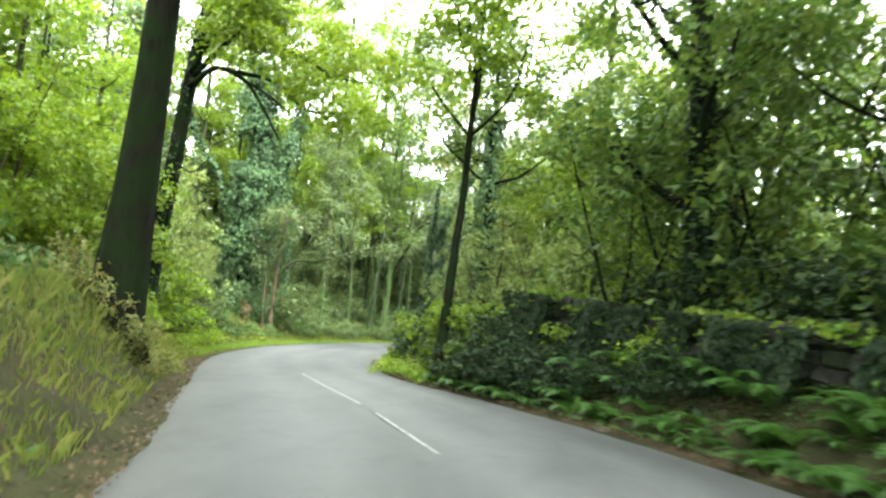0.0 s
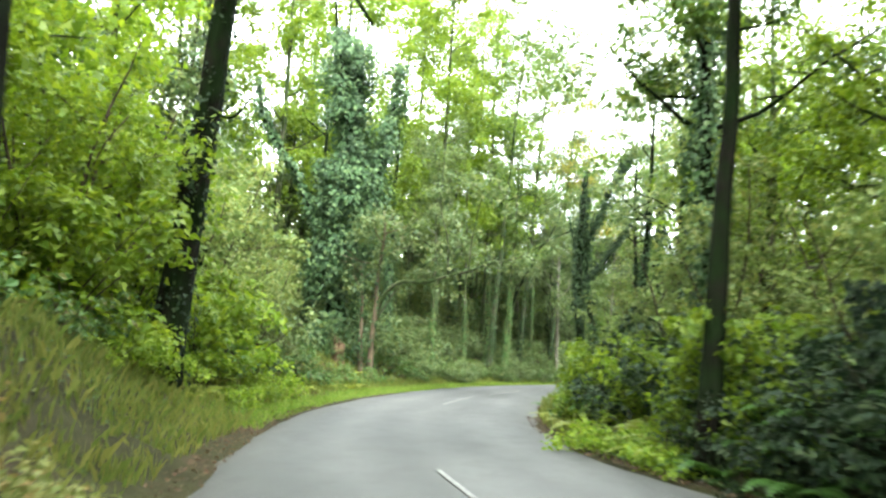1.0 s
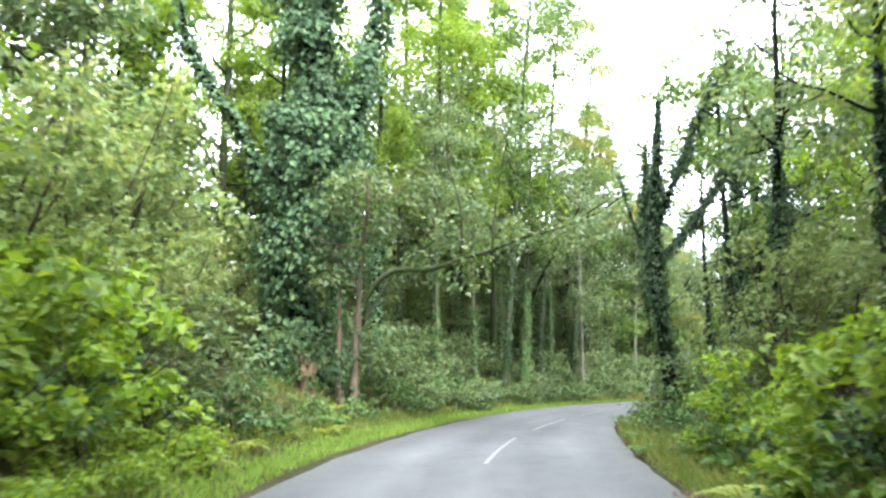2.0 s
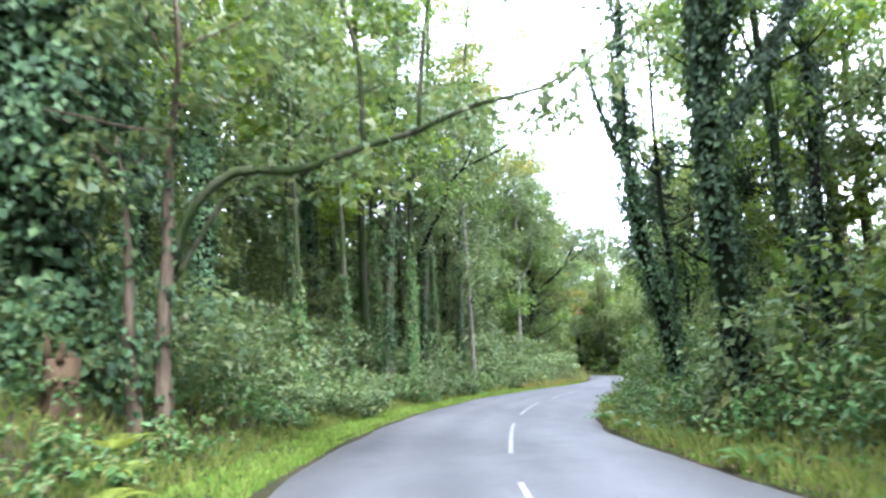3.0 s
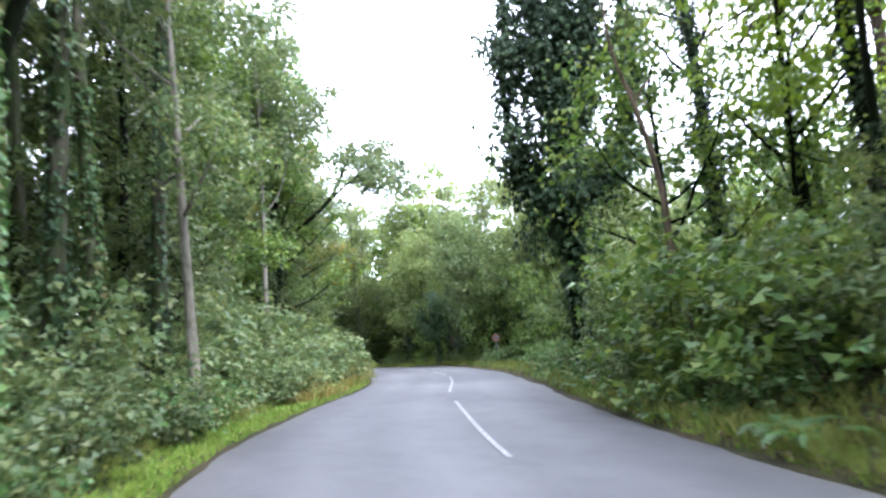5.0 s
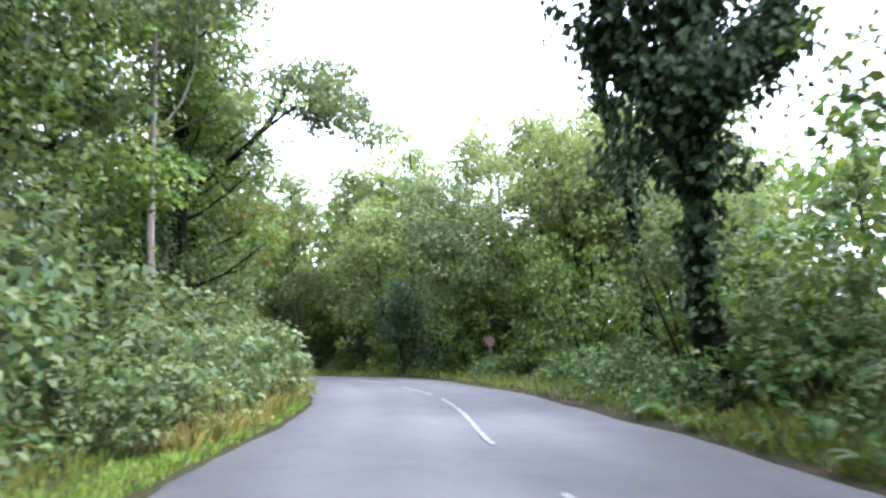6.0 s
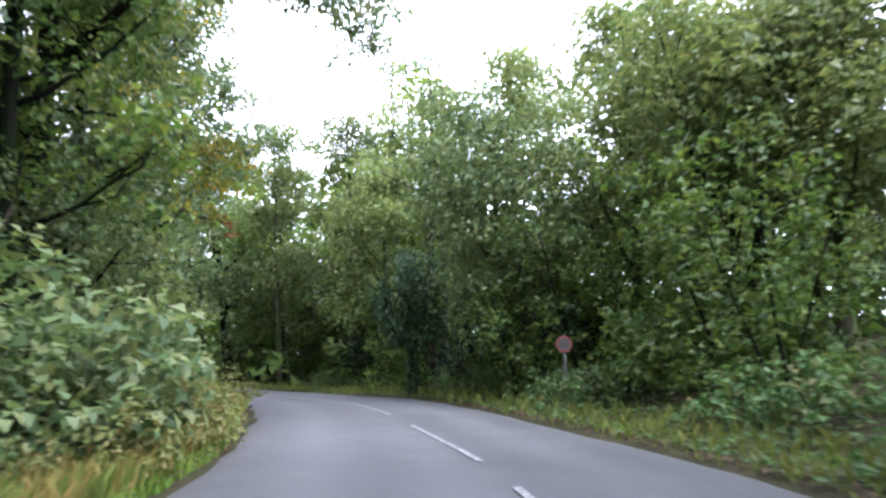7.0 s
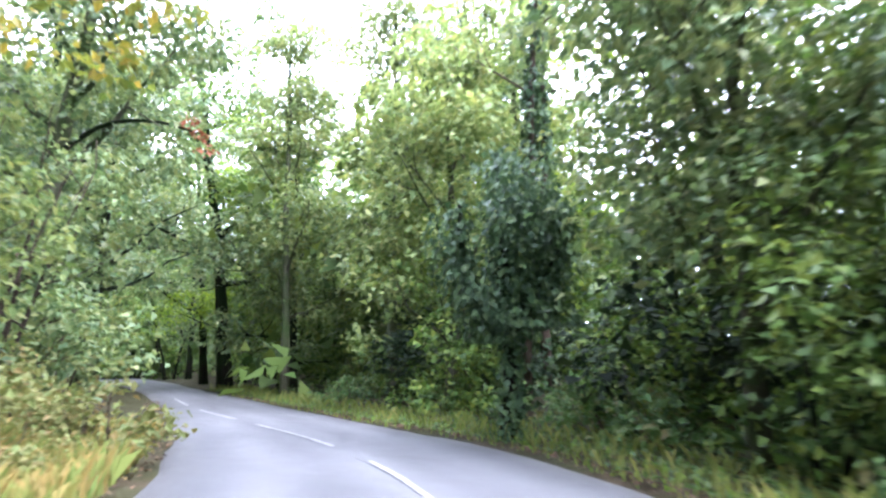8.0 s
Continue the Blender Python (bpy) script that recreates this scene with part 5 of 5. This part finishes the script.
# ---- dry stone wall, mossed on top ----
def build_wall():
    rng = np.random.default_rng(9)
    line = smooth_line([(11.4, -2), (9.6, 3.5), (8.1, 7), (6.4, 11.7), (4.7, 15.2), (3.7, 17.2)], 60)
    wall = root("stone_wall", "old dry stone wall thick with moss and ferns", "wall", kind="structure")
    s = np.concatenate([[0], np.cumsum(np.linalg.norm(np.diff(line, axis=0), axis=1))])
    shapes = []
    for k in range(5):
        bm = bmesh.new()
        bmesh.ops.create_cube(bm, size=1.0)
        bmesh.ops.bevel(bm, geom=bm.edges[:], offset=0.16, segments=1, affect="EDGES")
        for v in bm.verts:
            v.co += Vector(rng.normal(size=3) * 0.05)
        me = bpy.data.meshes.new("stone")
        bm.to_mesh(me)
        bm.free()
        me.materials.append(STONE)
        shapes.append(me)
    for course in range(6):
        d = rng.uniform(0, 0.3)
        while d < s[-1] - 0.2:
            w, h = rng.uniform(0.28, 0.6), 0.25
            p = np.array([np.interp(d + w / 2, s, line[:, 0]), np.interp(d + w / 2, s, line[:, 1])])
            q = np.array([np.interp(d + w / 2 + 0.1, s, line[:, 0]), np.interp(d + w / 2 + 0.1, s, line[:, 1])])
            t = (q - p) / np.linalg.norm(q - p)
            base = float(np.interp(p[1], [0, 7, 11, 14, 16], [0.15, 0.4, 0.7, 0.9, 1.05]))
            end = step(s[-1], s[-1] - 1.6, d)
            dip = 0.3 * max(0.0, math.sin(d * 0.9 + 0.6)) + 0.2 * max(0.0, math.sin(d * 2.3))
            if course * h < 1.45 * end - dip:
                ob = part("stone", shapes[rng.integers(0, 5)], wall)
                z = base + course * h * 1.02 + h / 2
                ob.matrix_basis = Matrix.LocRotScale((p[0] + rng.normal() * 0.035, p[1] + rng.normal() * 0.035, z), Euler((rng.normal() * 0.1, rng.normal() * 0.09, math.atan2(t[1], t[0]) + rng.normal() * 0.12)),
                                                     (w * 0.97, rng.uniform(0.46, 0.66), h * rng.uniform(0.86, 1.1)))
            d += w
    # cushions of moss along the top and spilling down the face
    n = 2600
    u = rng.random(n) * (s[-1] - 1.2)
    p = np.stack([np.interp(u, s, line[:, 0]), np.interp(u, s, line[:, 1])], -1)
    top = np.interp(p[:, 1], [0, 7, 11, 14, 16], [0.15, 0.4, 0.7, 0.9, 1.05]) + 1.55
    top = top - 0.3 * np.maximum(0, np.sin(u * 0.9 + 0.6)) - 0.2 * np.maximum(0, np.sin(u * 2.3))
    gone = np.sin(u * 1.9) + np.sin(u * 4.7) < -0.7
    top = top - gone * rng.random(n) * 0.5
    c = np.stack([p[:, 0] + rng.normal(size=n) * 0.22, p[:, 1] + rng.normal(size=n) * 0.22, top + rng.normal(size=n) * 0.04 - 0.25 * (rng.random(n) ** 3)], -1)
    part("moss", leaf_mesh("moss", c, rng.normal(size=(n, 3)) * 0.4 + [0, 0, 1], rng.normal(size=(n, 3)), rng.uniform(0.1, 0.24, n), GRASS_SHORT, 0.5, 0.25), wall, "bright yellow-green moss cushions")
    n = 15000
    u, hgt = rng.random(n) * (s[-1] - 0.8), rng.random(n) ** 0.7 * 1.5
    p = np.stack([np.interp(u, s, line[:, 0]), np.interp(u, s, line[:, 1])], -1)
    q = np.stack([np.interp(u + 0.1, s, line[:, 0]), np.interp(u + 0.1, s, line[:, 1])], -1)
    t = unit(q - p)
    out = np.stack([-t[:, 1], t[:, 0]], -1)
    out *= np.sign(((np.array([0, 10]) - p) * out).sum(1, keepdims=True))
    keep = np.sin(u * 1.7) + np.sin(u * 4.1 + hgt * 2) > -0.6 + 0.9 * np.clip(0.5 - hgt, 0, 1)
    bulge = 0.22 * np.maximum(0, np.sin(u * 3.1 + hgt * 1.5))
    c = np.stack([*(p + out * (0.32 + 0.14 * rng.random(n) + bulge)[:, None]).T, np.interp(p[:, 1], [0, 7, 11, 14, 16], [0.15, 0.4, 0.7, 0.9, 1.05]) + hgt], -1)[keep]
    nn = np.concatenate([out * 0.9, np.full((n, 1), 0.4)], 1)[keep] + rng.normal(size=(keep.sum(), 3)) * 0.3
    # these leaves take the ivy tone that holds the shade in its colour
    part("ivy", leaf_mesh("ivy", c, nn, rng.normal(size=(keep.sum(), 3)) * 0.5 - [0, 0, 1], rng.uniform(0.07, 0.15, keep.sum()), IVY_SHADED, 0.42), wall, "ivy on the wall's face with shade put into its dark colour")


build_wall()


# ---- grass, leaf litter and loose stones ----
def blades(name, label, rng, places, height, material, width=0.012, category="grass"):
    """One blade per place: two narrow triangles, bent over."""
    x, y = places
    n = len(x)
    z = ground_z(x, y)
    h = height * rng.uniform(0.45, 1.2, n)
    a = rng.random(n) * 6.283
    side = np.stack([np.cos(a), np.sin(a), 0 * a], -1) * (width * (0.7 + 0.6 * rng.random(n)))[:, None]
    bend = np.stack([-np.sin(a), np.cos(a), 0 * a], -1) * (h * rng.uniform(-0.6, 0.6, n))[:, None]
    p = np.stack([x, y, z - 0.02], -1)
    up = np.array([0, 0, 1.0]) * h[:, None]
    v = np.stack([p - side, p + side, p + bend * 0.35 + up * 0.6 + side * 0.6, p + bend + up * rng.uniform(0.75, 1.0, n)[:, None]], 1).reshape(-1, 3)
    i = np.arange(n)[:, None] * 4
    return tagged(new(name, mesh_of(name, v, np.concatenate([i + [0, 1, 2], i + [0, 2, 3]]), material)), label, category, kind="stuff")


def strip(rng, side, y0, y1, n, d0, d1, edge=1.0):
    y = rng.uniform(y0, y1, n)
    d = d0 + (d1 - d0) * rng.random(n) ** edge
    x = road_x(LEFT, y) - d * 1.08 if side == "left" else road_x(RIGHT, y) + d * 1.08
    return x, y


def together(*pairs):
    return np.concatenate([p[0] for p in pairs]), np.concatenate([p[1] for p in pairs])


G = np.random.default_rng(55)
blades("verge_grass", "short bright green grass along the lane's edge", G, together(strip(G, "left", 19, 76, 34000, -0.08, 1.7, 1.2), strip(G, "right", 62, 100, 1800, -0.05, 0.9), strip(G, "right", 24, 62, 7000, -0.1, 0.7)), 0.14, GRASS_SHORT)
blades("bank_grass", "long yellowish grass covering the bank", G, together(strip(G, "left", -4, 20, 19000, 0.15, 4.6), strip(G, "left", 20, 76, 14000, 0.8, 3.2), strip(G, "right", 20, 62, 11000, -0.1, 1.6), strip(G, "right", 62, 104, 2600, -0.02, 1.2)), 0.3, GRASS_TALL, 0.008)
blades("dry_grass", "straw-coloured seeding grass on the verge", G, together(strip(G, "left", 75, 86, 12000, 0.1, 1.7), strip(G, "left", 66, 76, 3500, 0.1, 0.8)), 0.36, GRASS_DRY, 0.012)


def litter(name, label, rng, places, size, material, lift=0.015):
    x, y = places
    n = len(x)
    dl, dr = beyond(x, y)
    z = np.where(np.maximum(dl, dr) > 0, ground_z(x, y), road_z(y) + 0.045) + lift
    return tagged(new(name, leaf_mesh(name, np.stack([x, y, z], -1), rng.normal(size=(n, 3)) * 0.22 + [0, 0, 1], rng.normal(size=(n, 3)), size * rng.uniform(0.5, 1.4, n), material, 0.3, 0.1)), label, "leaf litter", kind="stuff")


litter("leaf_litter", "brown fallen leaves and twigs along the lane's edges", G,
       together(strip(G, "right", 1, 26, 7000, -0.45, 1.3), strip(G, "left", -4, 24, 3000, -0.35, 0.5), strip(G, "right", 26, 62, 2600, -0.2, 0.4), strip(G, "right", 66, 98, 3200, -0.3, 0.6), strip(G, "left", 40, 96, 1500, -0.15, 0.2)), 0.058, LITTER)
litter("ground_ivy", "low dark ivy and herbs creeping over the banks", G,
       together(strip(G, "right", 0, 20, 11000, 0.02, 1.7), strip(G, "right", -2, 14, 6000, 1.5, 3.4), strip(G, "right", 16, 26, 3500, 0.1, 2.4), strip(G, "left", -4, 22, 3500, 0.3, 3.5), strip(G, "right", 26, 66, 3500, 0.15, 2.5), strip(G, "left", 36, 74, 4000, 0.9, 4), strip(G, "right", 62, 84, 7000, 0.9, 7), strip(G, "right", 66, 104, 5500, 0.0, 1.6)), 0.11, LEAF_BRAMBLE, 0.05)
for k, (y, d, s) in enumerate([(9.6, -0.1, 0.2), (11.0, -0.3, 0.13), (12.6, 0.1, 0.12), (13.6, -0.2, 0.16), (8.6, 0.3, 0.12), (16.5, 0.1, 0.14)]):
    bm = bmesh.new()
    bmesh.ops.create_icosphere(bm, subdivisions=2, radius=1.0)
    for v in bm.verts:
        v.co *= 1 + 0.35 * noise.noise(v.co * 1.3 + Vector((k * 3.1, 0, 0)))
    me = bpy.data.meshes.new("loose_stone")
    bm.to_mesh(me)
    bm.free()
    me.materials.append(BARK_PALE)
    st = tagged(new("loose_stone", me), "pale loose stone at the lane's edge", "stone", "loose stones")
    x, y2, z = out_right(y, d)
    st.matrix_basis = pose(x, y2, z + 0.02, 0, 0, k * 50) @ Matrix.Diagonal((s, s * 0.6, s * 0.35, 1))


# ---- woods that close the view far off ----
def far_wood(name, label, rng, spots, material, leaf=0.95, per=11, radius=2.1):
    sites = []
    for x, y, h in spots:
        n = int(h * 2.4)
        c = np.stack([x + rng.normal(size=n) * 1.8, y + rng.normal(size=n) * 1.8, float(ground_z(x, y)) + h * rng.random(n) ** 0.95], -1)
        sites.append(c)
    c = np.concatenate(sites)
    return tagged(new(name, leaf_mesh(name, *leaf_cloud(rng, c, radius * rng.uniform(0.6, 1.2, len(c)), per * 3, leaf * 0.6), material, small=True)), label, "woodland", kind="stuff")


spots = []
for k in range(46):
    y = -34 + 4.0 * k
    yy = min(y, 118)
    for d in (17, 22, 28):
        spots.append((float(road_x(LEFT, yy)) - d - R.uniform(0, 4), y + R.uniform(-2, 2), R.uniform(9, 14)))
for k in range(26):
    spots.append((-26 + 2.4 * k, 128 + R.uniform(-4, 10), R.uniform(13, 19)))
spots += [(R.uniform(-9, 4), R.uniform(92, 126), R.uniform(5, 10)) for k in range(18)]
far_wood("distant_wood", "dense green woodland rising behind the lane", R, spots, LEAF_DULL)
spots = [(R.uniform(17, 25), R.uniform(94, 112), R.uniform(7, 10)) for k in range(16)] + [(R.uniform(26, 35), R.uniform(82, 114), R.uniform(6, 9)) for k in range(18)] + [(R.uniform(2, 26), R.uniform(134, 146), R.uniform(5, 12)) for k in range(60)] + [(R.uniform(22, 30), R.uniform(104, 126), R.uniform(6, 12)) for k in range(16)]
for k in range(42):
    y = -34 + 4.0 * k
    yy = min(y, 118)
    tall = 1.0 if y < 58 else 0.72
    for d in (16, 21, 27):
        spots.append((float(road_x(RIGHT, yy)) + d + R.uniform(0, 4), y + R.uniform(-2, 2), R.uniform(9, 13) * tall))
far_wood("distant_wood", "dense green woodland beyond the roadside trees", R, spots, LEAF_MID)
spots = [(R.uniform(-14, 26), R.uniform(-40, -16), R.uniform(7, 12)) for k in range(26)]
spots = [s for s in spots if not 2 < s[0] < 18]
far_wood("distant_wood", "dense woodland along the lane already passed", R, spots, LEAF_MID)
